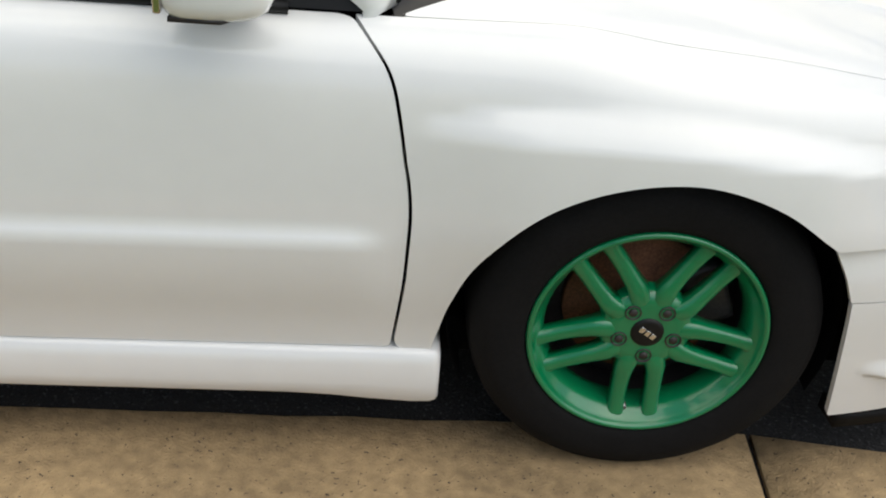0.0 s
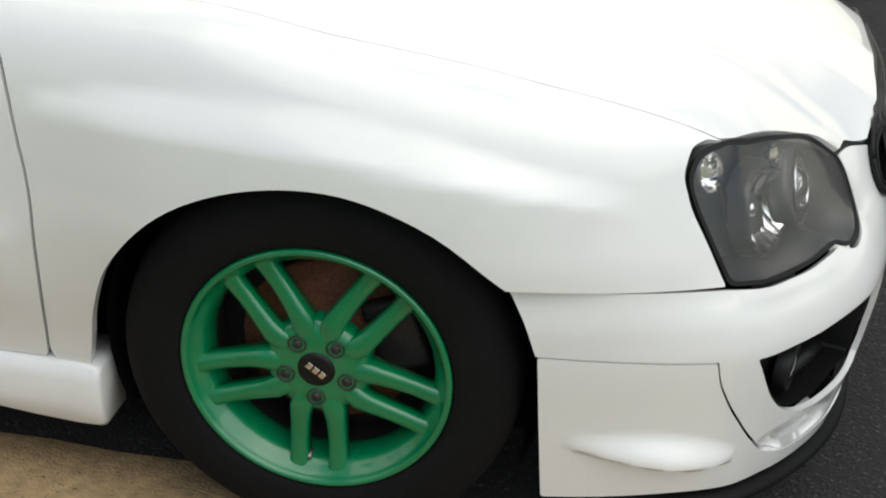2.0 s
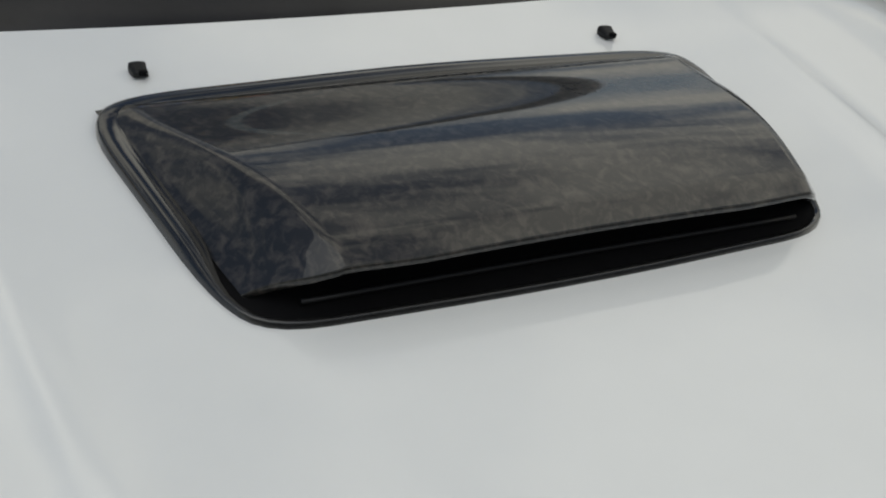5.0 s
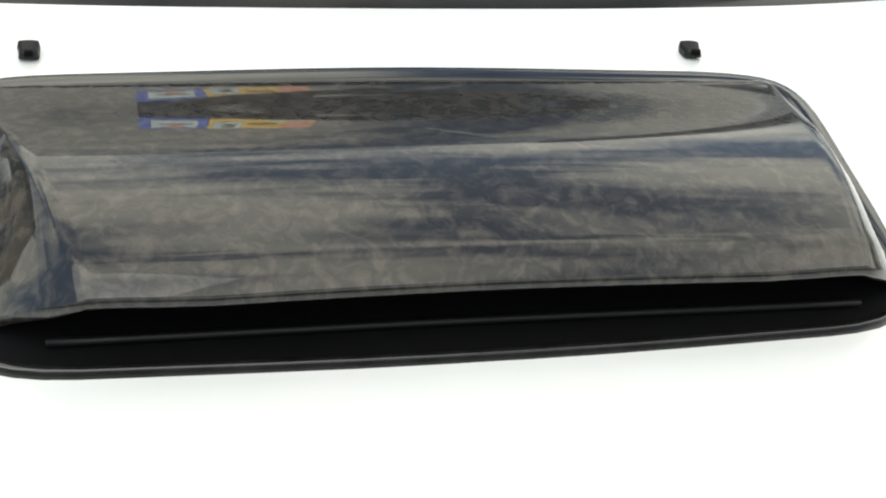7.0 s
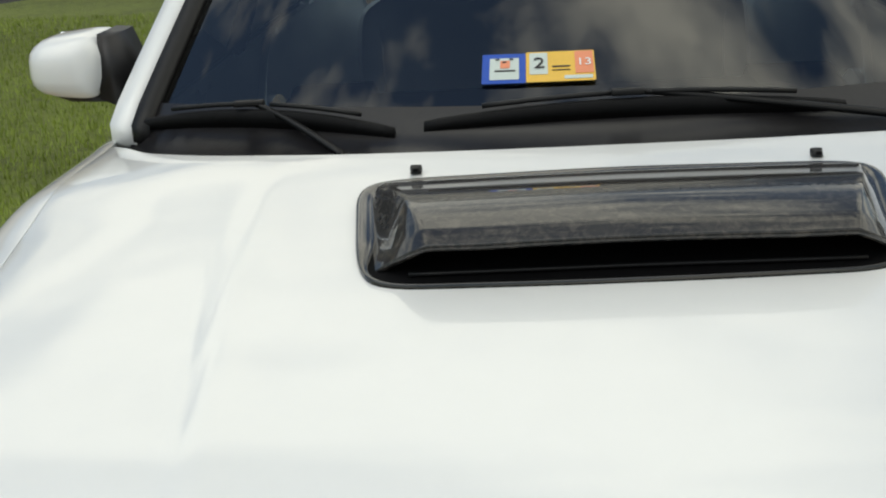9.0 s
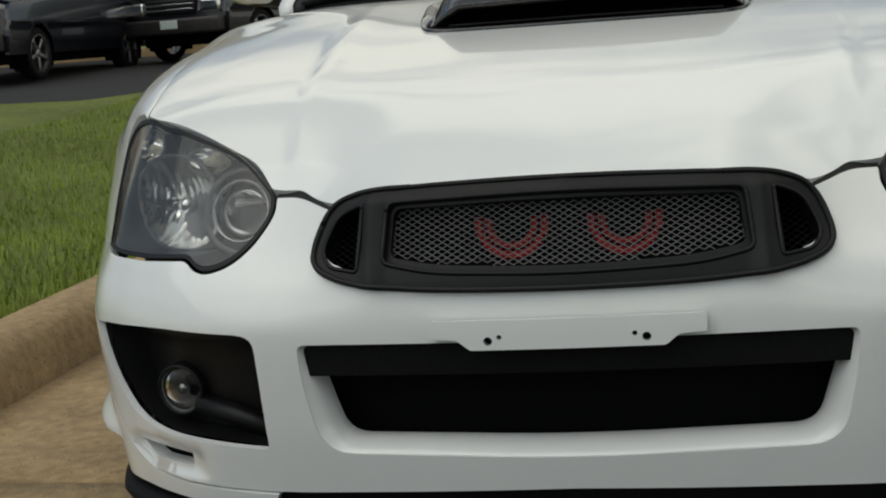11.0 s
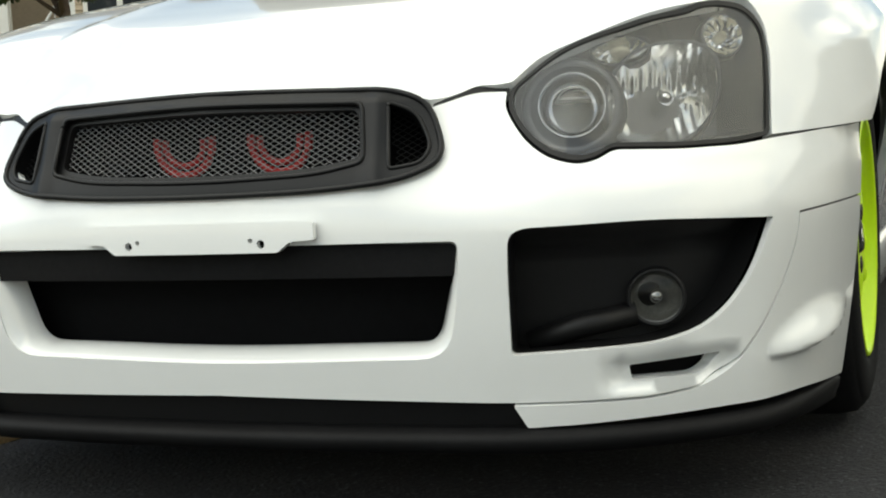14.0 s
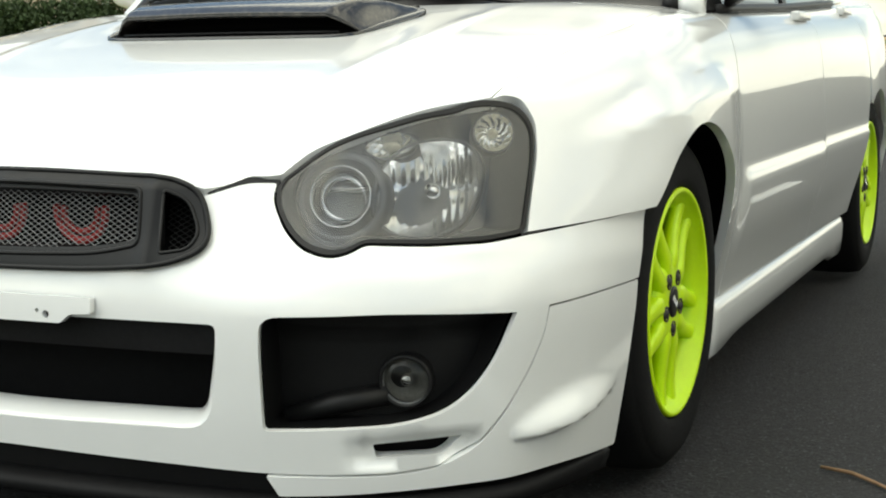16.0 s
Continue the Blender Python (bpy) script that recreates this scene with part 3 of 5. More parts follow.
grille_line = rounded([(-.327, .576, .03), (-.275, .5945, .03), (0, .603, .1), (.275, .5945, .03), (.327, .576, .03), (.352, .515, .03), (.343, .492, .02), (.295, .474, .04), (.18, .464, .06), (0, .461, .1), (-.18, .464, .06),
                       (-.295, .474, .04), (-.343, .492, .02), (-.352, .515, .03)])
main_hole = rounded([(-.240, .5785, .012), (0, .587, .1), (.240, .5785, .012), (.247, .500, .012), (.18, .486, .04), (0, .480, .1), (-.18, .486, .04), (-.247, .500, .012)])


def vent_hole(s):
    return rounded([(s * .276, .577, .006), (s * .314, .562, .02), (s * .336, .516, .016), (s * .324, .495, .012), (s * .282, .489, .006)])


def frame_at(u, z):
    # the bars beside the middle opening stand proud
    return grille_at(u, z, .009 - .016 * smooth_step(.578, .602, z) * (1 - smooth_step(.26, .33, abs(u)) * .6) + .006 * math.exp(-((abs(u) - .262) / .014) ** 2))


grille = part("grille_frame", panel(grille_line, [main_hole, vent_hole(1), vent_hole(-1)], frame_at, .012, .03, flip=True), SATIN, car, "satin black grille surround")
for nm, loop, rad in (("frame_edge", grille_line, .0045), ("frame_edge", main_hole, .0035), ("frame_edge", vent_hole(1), .003), ("frame_edge", vent_hole(-1), .003)):
    part(nm, tube([frame_at(*p) for p in loop + loop[:1]], rad, 6), SATIN, grille)
inner = rounded([(-.232, .569, .012), (0, .577, .1), (.232, .569, .012), (.238, .506, .012), (.17, .494, .04), (0, .488, .1), (-.17, .494, .04), (-.238, .506, .012)])
part("inner_frame", panel(rounded([(-.246, .585, .012), (0, .594, .1), (.246, .585, .012), (.252, .494, .012), (.18, .480, .04), (0, .474, .1), (-.18, .480, .04), (-.252, .494, .012)]), [inner],
                          lambda u, z: grille_at(u, z, .000), .012, .02, flip=True), BLACK, grille)


def wire_mesh(poly, out, dx=.0140, dz=.0080, r=.0006):
    """Diamond wire mesh, cut to an outline."""
    V, F = [], []
    us = [p[0] for p in poly]
    zs = [p[1] for p in poly]
    nu, nz = int((max(us) - min(us)) / dx) + 2, int((max(zs) - min(zs)) / dz) + 2
    for i in range(nu):
        for j in range(nz):
            for di, dj in ((.5, .5), (.5, -.5)):
                a = (min(us) + i * dx + (j % 2) * dx / 2 * 0, min(zs) + j * dz)
                b = (a[0] + dx * di, a[1] + dz * dj)
                c = (a[0] + dx, a[1])
                for p, q in ((a, b), (b, c)):
                    if inside([((p[0] + q[0]) / 2, (p[1] + q[1]) / 2)], poly)[0]:
                        o = len(V)
                        nx, nzz = -(q[1] - p[1]), q[0] - p[0]
                        ln = math.hypot(nx, nzz)
                        nx, nzz = nx / ln * r, nzz / ln * r
                        for w in (p, q):
                            V += [skin(w[0] + nx, w[1] + nzz, out), skin(w[0] - nx, w[1] - nzz, out), skin(w[0], w[1], out + r * 1.2)]
                        F += [(o, o + 3, o + 5, o + 2), (o + 2, o + 5, o + 4, o + 1)]
    return V, F


part("grille_mesh", wire_mesh(inner, -.012), MESH, grille, "expanded wire mesh", smooth=False)
# added near-black tunnel: shade behind the mesh, put into colour
part("grille_shade_tunnel", sweep([[skin(u, z, o) for u, z in main_hole] for o in (-.024, -.060, -.100)], caps=False), MATT, grille)
for s in (1, -1):
    part("vent_mesh", wire_mesh(vent_hole(s), -.014), SATIN, grille, "", smooth=False)
    # a horn: two nested ring arcs; the shaded upper parts are left out
    arcs = [tube([(.0, r * math.cos(a), r * math.sin(a)) for a in np.linspace(radians(168), radians(372), 22)], w, 8) for r, w in ((.046, .0062), (.032, .0052))]
    part("horn", moved(join(*arcs), Matrix.Translation((.762, s * .078, .534))), RED, car, "red curved horn")
# near-black backing closes the shaded space behind the grille
part("grille_back", panel(rounded([(-.36, .60, .02), (.36, .60, .02), (.36, .47, .02), (-.36, .47, .02)]), [], lambda u, z: (.715 - .4 * u * u, u, z), .05, .01, flip=True), MATT, car)

# wings, doors, rear quarters
def spline_open(pts, n):
    p = [np.array(q) for q in pts]
    p = [2 * p[0] - p[1]] + p + [2 * p[-1] - p[-2]]
    out = [tuple(.5 * (2 * b + (c - a) * t + (2 * a - 5 * b + 4 * c - d) * t * t + (3 * b - a - 3 * c + d) * t ** 3)) for a, b, c, d in zip(p, p[1:], p[2:], p[3:]) for t in np.arange(n) / n]
    return out + [tuple(p[-2])]


arch_pts = [(1.842, .236, .004), (1.828, .30, .03), (1.812, .37, .03), (1.775, .462, .03), (1.700, .554, .03), (1.610, .609, .03), (1.504, .637, .03), (1.400, .634, .03), (1.290, .592, .03), (1.188, .517, .003)]
arch_pts = [(*p, 0) for p in spline_open([q[:2] for q in arch_pts], 5)]
seam = [(1.990, .84), (1.968, .80), (1.925, .735), (1.894, .62), (1.887, .55), (1.892, .41), (1.908, .246)]
lamp_edge = [(.866, .507, .003), (.898, .57, .02), (.927, .62, .02), (.940, .67, .02), (.932, .76, .02), (.910, .815, .01), (.884, .84, .002)]


def x_to_u(x):
    return float(np.interp(-x, -CURVE[120:400, 0], ARC[120:400]))


def rear_arch(x0, r=.325):
    return [(x_to_u(x0 + r * 1.02 * math.cos(a)), .315 + r * .98 * math.sin(a), .03) for a in np.linspace(radians(-12), radians(192), 13)]


for s in (1, -1):
    sd = lambda pts: [(s * p[0], *p[1:]) for p in pts]
    at = lambda u, v, s=s: flank(s * abs(u), v)
    wing = [*lamp_edge] + [(1.2, .84, .02), (1.6, .84, .02), (1.985, .84, .002)] + [(u - .003, v, .03) for u, v in seam[1:]] + arch_pts
    part("front_wing", panel(rounded(sd(wing)), [], at, .012, .018, flip=s < 0), WHITE, car)
    door = [(u + .003, v, .03) for u, v in seam[:-1]] + [(1.910, .250, .01), (2.93, .250, .01), (2.93, .5, .01), (2.93, .84, .004)]
    front_door = part("front_door", panel(rounded(sd(door)), [], at, .03, .018, flip=s > 0), WHITE, car)
    arch = rear_arch(-2.525)
    rear_top = [(2.934, .84, .004), (2.934, .5, .01), (2.934, .25, .01)]
    cut = [p for p in arch if p[1] > .30]
    k = len(cut) // 2 - 2
    rd = rear_top + [(cut[0][0] - .03, .25, .01)] + cut[:k] + [(cut[k][0] + .0, .70, .02), (3.72, .84, .004)]
    rear_door = part("rear_door", panel(rounded(sd(rd)), [], at, .035, .018, flip=s > 0), WHITE, car)
    rq = [(cut[k][0] + .004, .70, .02), (3.724, .84, .004), (4.95, .84, .02), (4.95, .30, .02)] + [(4.4, .25, .02)] + list(reversed(cut[k:]))
    part("rear_quarter", panel(rounded(sd(rq)), [], at, .04, .018, flip=s < 0 if False else s < 0), WHITE, car)
    # side skirt
    rails = []
    for i, x in enumerate(np.concatenate([[-.352, -.356, -.366], np.linspace(-.40, -2.02, 24), [-2.06, -2.075, -2.08]])):
        k2 = {0: .86, 1: .95}.get(i, 1.0) if i < 3 else (.9 if i >= 29 else 1.0)
        kick = .014 * math.exp(-((x + .40) / .12) ** 2) + .02 * math.exp(-((x + 2.0) / .10) ** 2)
        sec = [(.70, .245), (.788, .247), (.797, .240), (.803, .218), (.801, .175), (.796, .150 - kick), (.78, .135 - kick), (.70, .130 - kick)]
        cy, cz = .76, .19
        rails.append([(x, s * (cy + (y - cy) * k2), cz + (z - cz) * k2) for y, z in sec])
    part("side_skirt", sweep(rails), WHITE, car)
    # dark liners of the wheel wells
    for x0 in (0, -2.525):
        well = [[(x0 + .345 * math.cos(a), s * y, .31 + .345 * math.sin(a)) for a in np.linspace(radians(-25), radians(205), 26)] for y in (.772, .60, .55)]
        well.append([(x0 + .02 * math.cos(a), s * .55, .31 + .02 * math.sin(a)) for a in np.linspace(radians(-25), radians(205), 26)])
        part("wheel_well", sweep(well, closed=False), MATT, car)
    for xh, owner in ((-1.33, front_door), (-2.16, rear_door)):
        hx = x_to_u(xh)
        hp = np.array(flank(hx, .80))
        hb = moved(plain(box(-.085, -.010, -.012, .085, .014, .012, .006)), Matrix.Translation((hp[0], s * (hp[1] + .012), hp[2])))
        part("door_handle", hb, WHITE, owner)
        part("handle_cup", moved(plain(box(-.05, -.004, -.028, .05, .004, .028, .003)), Matrix.Translation((hp[0], s * (hp[1] + .001), hp[2] - .02)) @ Matrix.Rotation(radians(-12 * s), 4, "X")), WHITE, owner)

# floor pan and inner bulk, so that nothing shows through
part("under_body", plain(box(-3.3, -.68, .16, .66, .68, .24, .02)), MATT, car, smooth=False)
part("engine_bay", plain(box(-.2, -.52, .24, .55, .52, .60, .02)), MATT, car, smooth=False)
# headlamps
def lamp_at(s, out):
    def at(u, v):
        a = abs(u)
        # the lens follows the skin and rounds back under the bonnet's edge
        return skin(s * a, v, out)
    return at


def disc_frame(s, u, z, out):
    """Centre, outward normal and axes of the skin at a spot."""
    p = Vector(skin(s * u, z, out))
    a, b = Vector(skin(s * (u + .005), z, out)) - p, Vector(skin(s * u, z + .005, out)) - p
    n = a.cross(b).normalized()
    if n.x < 0 and abs(n.x) > .1 or (abs(n.x) <= .1 and n.y * s < 0):
        n = -n
    return p, n


def facing(p, n):
    """A pose whose +y axis points along n."""
    return Matrix.Translation(p) @ n.to_track_quat("Y", "Z").to_matrix().to_4x4()


lamp_half = [(.441, .586, .02), (.440, .557, .02), (.467, .521, .02), (.500, .497, .02), (.537, .487, .02), (.566, .491, .015), (.592, .503, .01), (.69, .499, .02), (.775, .500, .02), (.860, .507, .012),
             (.893, .57, .02), (.921, .625, .02), (.933, .66, .02), (.917, .690, .02), (.874, .698, .02), (.829, .696, .02), (.688, .675, .05), (.590, .653, .05), (.510, .625, .03)]
for s in (1, -1):
    lamp_line = rounded([(s * p[0], *p[1:]) for p in lamp_half])
    lamp = part("headlamp", panel(lamp_line, [], lamp_at(s, -.085), .03, .004, flip=s > 0), HOUSING, car, "smoked headlamp housing")
    # side wall from the lens edge to the bottom of the bowl
    ring = [[lamp_at(s, o)(*p) for p in lamp_line] for o in (-.002, -.03, -.086)]
    part("bowl", sweep(ring, caps=False), HOUSING, lamp)
    cx, cz = s * .68, .585
    inner_line = [(cx + (p[0] - cx) * .972, cz + (p[1] - cz) * .935) for p in lamp_line]
    part("lens_seal", panel(lamp_line, [inner_line], lamp_at(s, .0005), .02, .006, flip=s > 0, edge=.01), BLACK, lamp)
    part("lens", panel(lamp_line, [], lamp_at(s, -.002), .025, .001, flip=s > 0), LENS, lamp, "hazy clear plastic lens")
    # projector: ring, glass ball, chrome shroud
    p, n = disc_frame(s, .560, .560, -.050)
    n = (n + Vector((.9, 0, 0))).normalized()
    m = facing(p, n)
    part("projector_ring", moved(lathe([(.0455, -.006), (.0470, .001), (.0465, .004), (.0450, .004), (.0440, -.002), (.0430, -.02)], 40), m), CHROME, lamp)
    part("projector_shroud", moved(lathe([(.074, -.03), (.072, -.012), (.064, .0), (.058, -.004)], 40), m), HOUSING, lamp)
    part("projector_lens", moved(lathe([(.0, .012), (.014, .010), (.026, .004), (.035, -.006), (.040, -.016), (.041, -.024), (.0, -.026)], 32), m), GLASS, lamp)
    part("projector_eye", moved(lathe([(.0, -.046), (.024, -.038), (.036, -.026), (.043, -.016)], 32), m), DARKSTEEL, lamp)
    part("projector_shade", moved(plain(box(-.026, -.030, .012, .026, -.014, .017, .002)), m), STEEL, lamp)
    # main reflector with flutes
    p, n = disc_frame(s, .728, .567, -.052)
    n = (n + Vector((.8, 0, 0))).normalized()
    m = facing(p, n)
    RV, RF, na, nr = [], [], 72, 22
    side = 1 if (m.to_3x3() @ Vector((1, 0, 0))).y * s > 0 else -1
    for k in range(nr + 1):
        for i in range(na):
            a, q = 2 * math.pi * i / na, (k / nr) ** .8
            ex = .068 if math.cos(a) * side > 0 else .080
            x, z2 = math.copysign(abs(math.cos(a)) ** .85, math.cos(a)) * ex * q, math.copysign(abs(math.sin(a)) ** .9, math.sin(a)) * .070 * q
            x += side * .016 * (z2 / .070)
            step = .0022 * smooth_step(.006, .010, abs(z2)) * smooth_step(.15, .3, q)
            RV.append((x, .012 - .056 * (1 - q * q) + step * math.cos(x * 2 * math.pi / .0135) + (.004 if z2 > .008 else 0), z2))
    for k in range(nr):
        for i in range(na):
            RF.append((k * na + i, k * na + (i + 1) % na, (k + 1) * na + (i + 1) % na, (k + 1) * na + i))
    part("reflector_rim", moved(sweep([[(v[0] * f, v[1] + d, v[2] * f) for v in RV[-na:]] for f, d in ((1.0, 0), (1.05, .003), (1.10, -.006), (1.12, -.03))], caps=False), m), HOUSING, lamp)
    part("reflector", moved((RV, RF), m), REFLECT, lamp, "fluted chrome reflector")
    part("bulb", moved(lathe([(.0, .0), (.010, -.002), (.0125, -.006), (.0125, -.018), (.008, -.022), (.008, -.046), (.013, -.050)], 20), m), CHROME, lamp)
    # small turn lamp and side marker
    for uu, zz, rr, mat_in, nm in ((.880, .648, .029, REFLECT, "indicator"), (.652, .632, .020, REFLECT, "position_lamp")):
        p, n = disc_frame(s, uu, zz, -.030)
        m = facing(p, (n + Vector((.6, 0, 0))).normalized())
        if nm == "position_lamp":
            m = m @ Matrix.Diagonal((1.9, 1, 1, 1))
        bowl_v, bowl_f = lathe([(rr, .002), (rr * .9, -.006), (rr * .7, -.013), (rr * .45, -.018), (rr * .2, -.02), (0, -.02)], 24)
        bowl_v = [(x, y + .0022 * ((round(math.atan2(z, x) / .2618) + round(math.hypot(x, z) / rr * 4)) % 2), z) for x, y, z in bowl_v]
        if nm == "position_lamp":
            bowl_v = [(x - .55 * z * s, y, z) for x, y, z in bowl_v]
        unit = part(nm, moved((bowl_v, bowl_f), m), mat_in, lamp, smooth=False)
        part("unit_rim", moved(lathe([(rr, .002), (rr * 1.05, .003), (rr * 1.12, -.002), (rr * 1.14, -.02)], 28), m), HOUSING, unit)
        part("indicator_bulb", moved(lathe([(.0, .006), (.006, .003), (.008, -.006), (.006, -.02)], 14), m), AMBER, unit)

    # fog lamp in its black box
    bx = [[skin(s * abs(q[0]), q[1], o) for q in fog_hole(1)] for o in (-.012, -.03, -.09)]
    pocket = part("fog_lamp_pocket", sweep(bx, caps=False), BLACK, car, "black fog lamp pocket")
    part("pocket_back", panel(fog_hole(s), [], lambda u, z: skin(u, z, -.060 - .03 * smooth_step(.70, .46, abs(u)) + .02 * smooth_step(.36, .40, z)), .025, .004, flip=s > 0), BLACK, pocket)
    p, n = disc_frame(s, .653, .298, -.044)
    n = (n + Vector((1.6, 0, 0))).normalized()
    m = facing(p, n)
    fog = part("fog_lamp", moved(lathe([(.040, -.02), (.040, .002), (.037, .006), (.034, .002)], 36), m), BLACK, pocket)
    part("fog_lens", moved(lathe([(.0, .008), (.018, .006), (.030, .002), (.035, -.003)], 30), m), DARKGLASS, fog)
    part("fog_reflector", moved(lathe([(.035, 0), (.028, -.012), (.014, -.02), (.0, -.022)], 30), m), DIMSTEEL, fog)
    part("fog_bulb", moved(lathe([(.0, .000), (.006, -.001), (.009, -.004), (.010, -.012), (.010, -.021)], 18), m), CHROME, fog)
    # the rib that runs down from the lamp to the inner corner
    a0, a1 = Vector(skin(s * .628, .276, -.060)), Vector(skin(s * .455, .244, -.066))
    part("pocket_rib", tube([a0, (a0 + a1) / 2 + Vector((.004, 0, .004)), a1], [.017, .017, .014]), BLACK, pocket)
    part("slot_back", panel(slot_hole(s), [], lambda u, z: skin(u, z, -.034), .02, .004, flip=s > 0), MATT, car)

# bonnet scoop
scoop = empty("scoop_base", "gloss black bonnet scoop", "")
scoop.parent = car
scoop.name = "bonnet_scoop"
SC = rounded([(-.063, -.275, .06), (-.072, 0, .1), (-.063, .275, .06), (-.034, .309, .05), (.175, .285, .06), (.222, .258, .05), (.232, 0, .2), (.224, -.268, .05), (.175, -.294, .06), (-.034, -.313, .05)])


def scoop_half(x):
    """Half the width of the scoop's top, which narrows forwards."""
    return float(np.interp(x, [-.06, -.03, .06, .226], [.274, .278, .255, .214]))


def scoop_rise(x):
    t = (x + .050) / .276
    return .010 + .042 * smooth_step(-.05, .85, t) + .007 * math.sin(math.pi * min(max(t, 0), 1))


shell_rows = []
for t in np.linspace(0, 1, 34):
    row = []
    for f in [-1.0, -.85, -.6, -.3, -.06, 0, .03, .08, .16, .3, .45, .6, .75, .9, 1]:
        # f below 0: the sloping side, 0: the crease, 1: the middle
        front = .229 - .004 * smooth_step(.3, 0, f) - .040 * smooth_step(0, -1, f)
        x = -.052 + t * (front + .052)
        e = scoop_half(x)
        foot = float(np.interp(x, [-.06, 0, .19], [.300, .297, .271]))
        if f >= 0:
            y, k = e * (1 - f), 1 - .07 * (1 - f) ** 2
        else:
            y, k = e + (foot - e) * -f, .93 * (1 - smooth_step(0, 1, -f) * .5 - .5 * -f)
        rise_z = scoop_rise(x) * k * smooth_step(-.04, .06, t) - .006 * smooth_step(.93, 1.0, t) * max(k, 0)
        row.append((x, y, bonnet_at(x, y)[2] + .004 + rise_z))
    shell_rows.append([(p[0], float(np.interp(p[1], [0, .20, .255, .305], [0, .2065, .262, .297])), p[2]) for p in row] + [(p[0], -p[1], p[2]) for p in reversed(row[:-1])])
shell = sweep(shell_rows, closed=False)
lip_in = [[tuple(Vector(p) + Vector(o)) for p in shell_rows[-1]] for o in ((0, 0, 0), (.002, 0, -.004), (-.004, 0, -.009), (-.05, 0, -.012), (-.11, 0, -.010))]
part("scoop_shell", join(shell, sweep(lip_in, closed=False)), FLAKY, scoop, "gloss black scoop, lacquer puckered")
rim_path = [Vector((x, y, bonnet_at(x, y)[2] + .004)) for x, y in SC]
flange = []
for k, dz in ((0.0, -.006), (0.0, .002), (.10, .0052), (.25, .0062), (.70, .0060), (.84, .0042), (1.0, .0050), (1.15, -.004)):
    ring = []
    for i, p in enumerate(rim_path):
        a, c = rim_path[i - 1], rim_path[(i + 1) % len(rim_path)]
        n_in = Vector((-(c - a).y, (c - a).x, 0)).normalized()
        if n_in.dot(Vector((.08, 0, 0)) - p) < 0:
            n_in = -n_in
        q = p + n_in * k * (.021 - .0155 * smooth_step(.12, .20, p.x))
        ring.append((q.x, q.y, q.z + (dz if dz < 0 else dz * (1 - .7 * smooth_step(.12, .20, p.x)))))
    flange.append(ring)
part("scoop_flange", sweep(flange, caps=False), GLOSS, scoop)
# matt dark tray and added back wall, near-black to carry the mouth's shade
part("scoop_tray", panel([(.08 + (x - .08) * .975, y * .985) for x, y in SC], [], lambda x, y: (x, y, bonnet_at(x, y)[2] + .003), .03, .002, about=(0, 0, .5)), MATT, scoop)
part("mouth_shade_wall", sweep([[(.13, y, bonnet_at(.13, y)[2] + .002) for y in np.linspace(-.275, .275, 20)], [(.12, y, bonnet_at(.12, y)[2] + scoop_rise(.12) * (1 - smooth_step(.22, .275, abs(y)))) for y in np.linspace(-.275, .275, 20)]], closed=False), MATT, scoop)
part("mouth_bar", tube([(.205, y, bonnet_at(.205, y)[2] + .007) for y in np.linspace(-.235, .235, 12)], .0025), BLACK, scoop)

# washer nozzles
for s in (1, -1):
    bm = box(-.008, -.0078, -.003, .009, .0078, .0075, .005)
    for v in bm.verts:
        if v.co.x > 0 and v.co.z > 0:
            v.co.z *= .6
            v.co.y *= .8
    z0 = bonnet_at(-.105, .245)[2]
    nz = part("washer_nozzle", bm, BLACK, car, matrix=Matrix.Translation((-.105, s * .245, z0 + .003)))
    part("nozzle_jet", plain(box(.008, -.003, .001, .013, .003, .005, .001)), MATT, nz)

# cowl, windscreen, pillars, roof, windows
def screen_at(y, t):
    """Windscreen: across y, t from its base (0) to the roof (1)."""
    k = (y / .70) ** 2
    base = Vector((-.250 - .225 * k, y, .872))
    top = Vector((-1.16 - .12 * k, y * .80, 1.375 - .03 * k))
    p = base.lerp(top, t)
    return (p.x, p.y, p.z + .03 * t * (1 - t) * 2)


part("windscreen", panel(rounded([(-.675, 0, .03), (.675, 0, .03), (.675, 1, .03), (-.675, 1, .03)]), [], screen_at, .05, .005, edge=.05), SCREEN, car, "tinted windscreen glass")
cowl_rows = []
for y in np.linspace(-.725, .725, 50):
    edge_x = float(np.interp(abs(y), [0, .22, .42, .60, .725], [-.176, -.180, -.196, -.262, -.437]))
    b = Vector(screen_at(y * .95, .0))
    f = Vector((edge_x, y, bonnet_at(edge_x, y)[2] - .012))
    b2 = Vector(screen_at(y * .95, .047))
    b2.z += .006
    mid = f.lerp(b, .6)
    mid.z = min(f.z, b.z) - .004
    cowl_rows.append([tuple(f + Vector((.03, 0, -.03))), tuple(f), tuple(mid), tuple(b + Vector((0, 0, .004))), tuple(b2)])
part("cowl", sweep(cowl_rows, closed=False), COWL, car, "black plastic cowl below the windscreen")
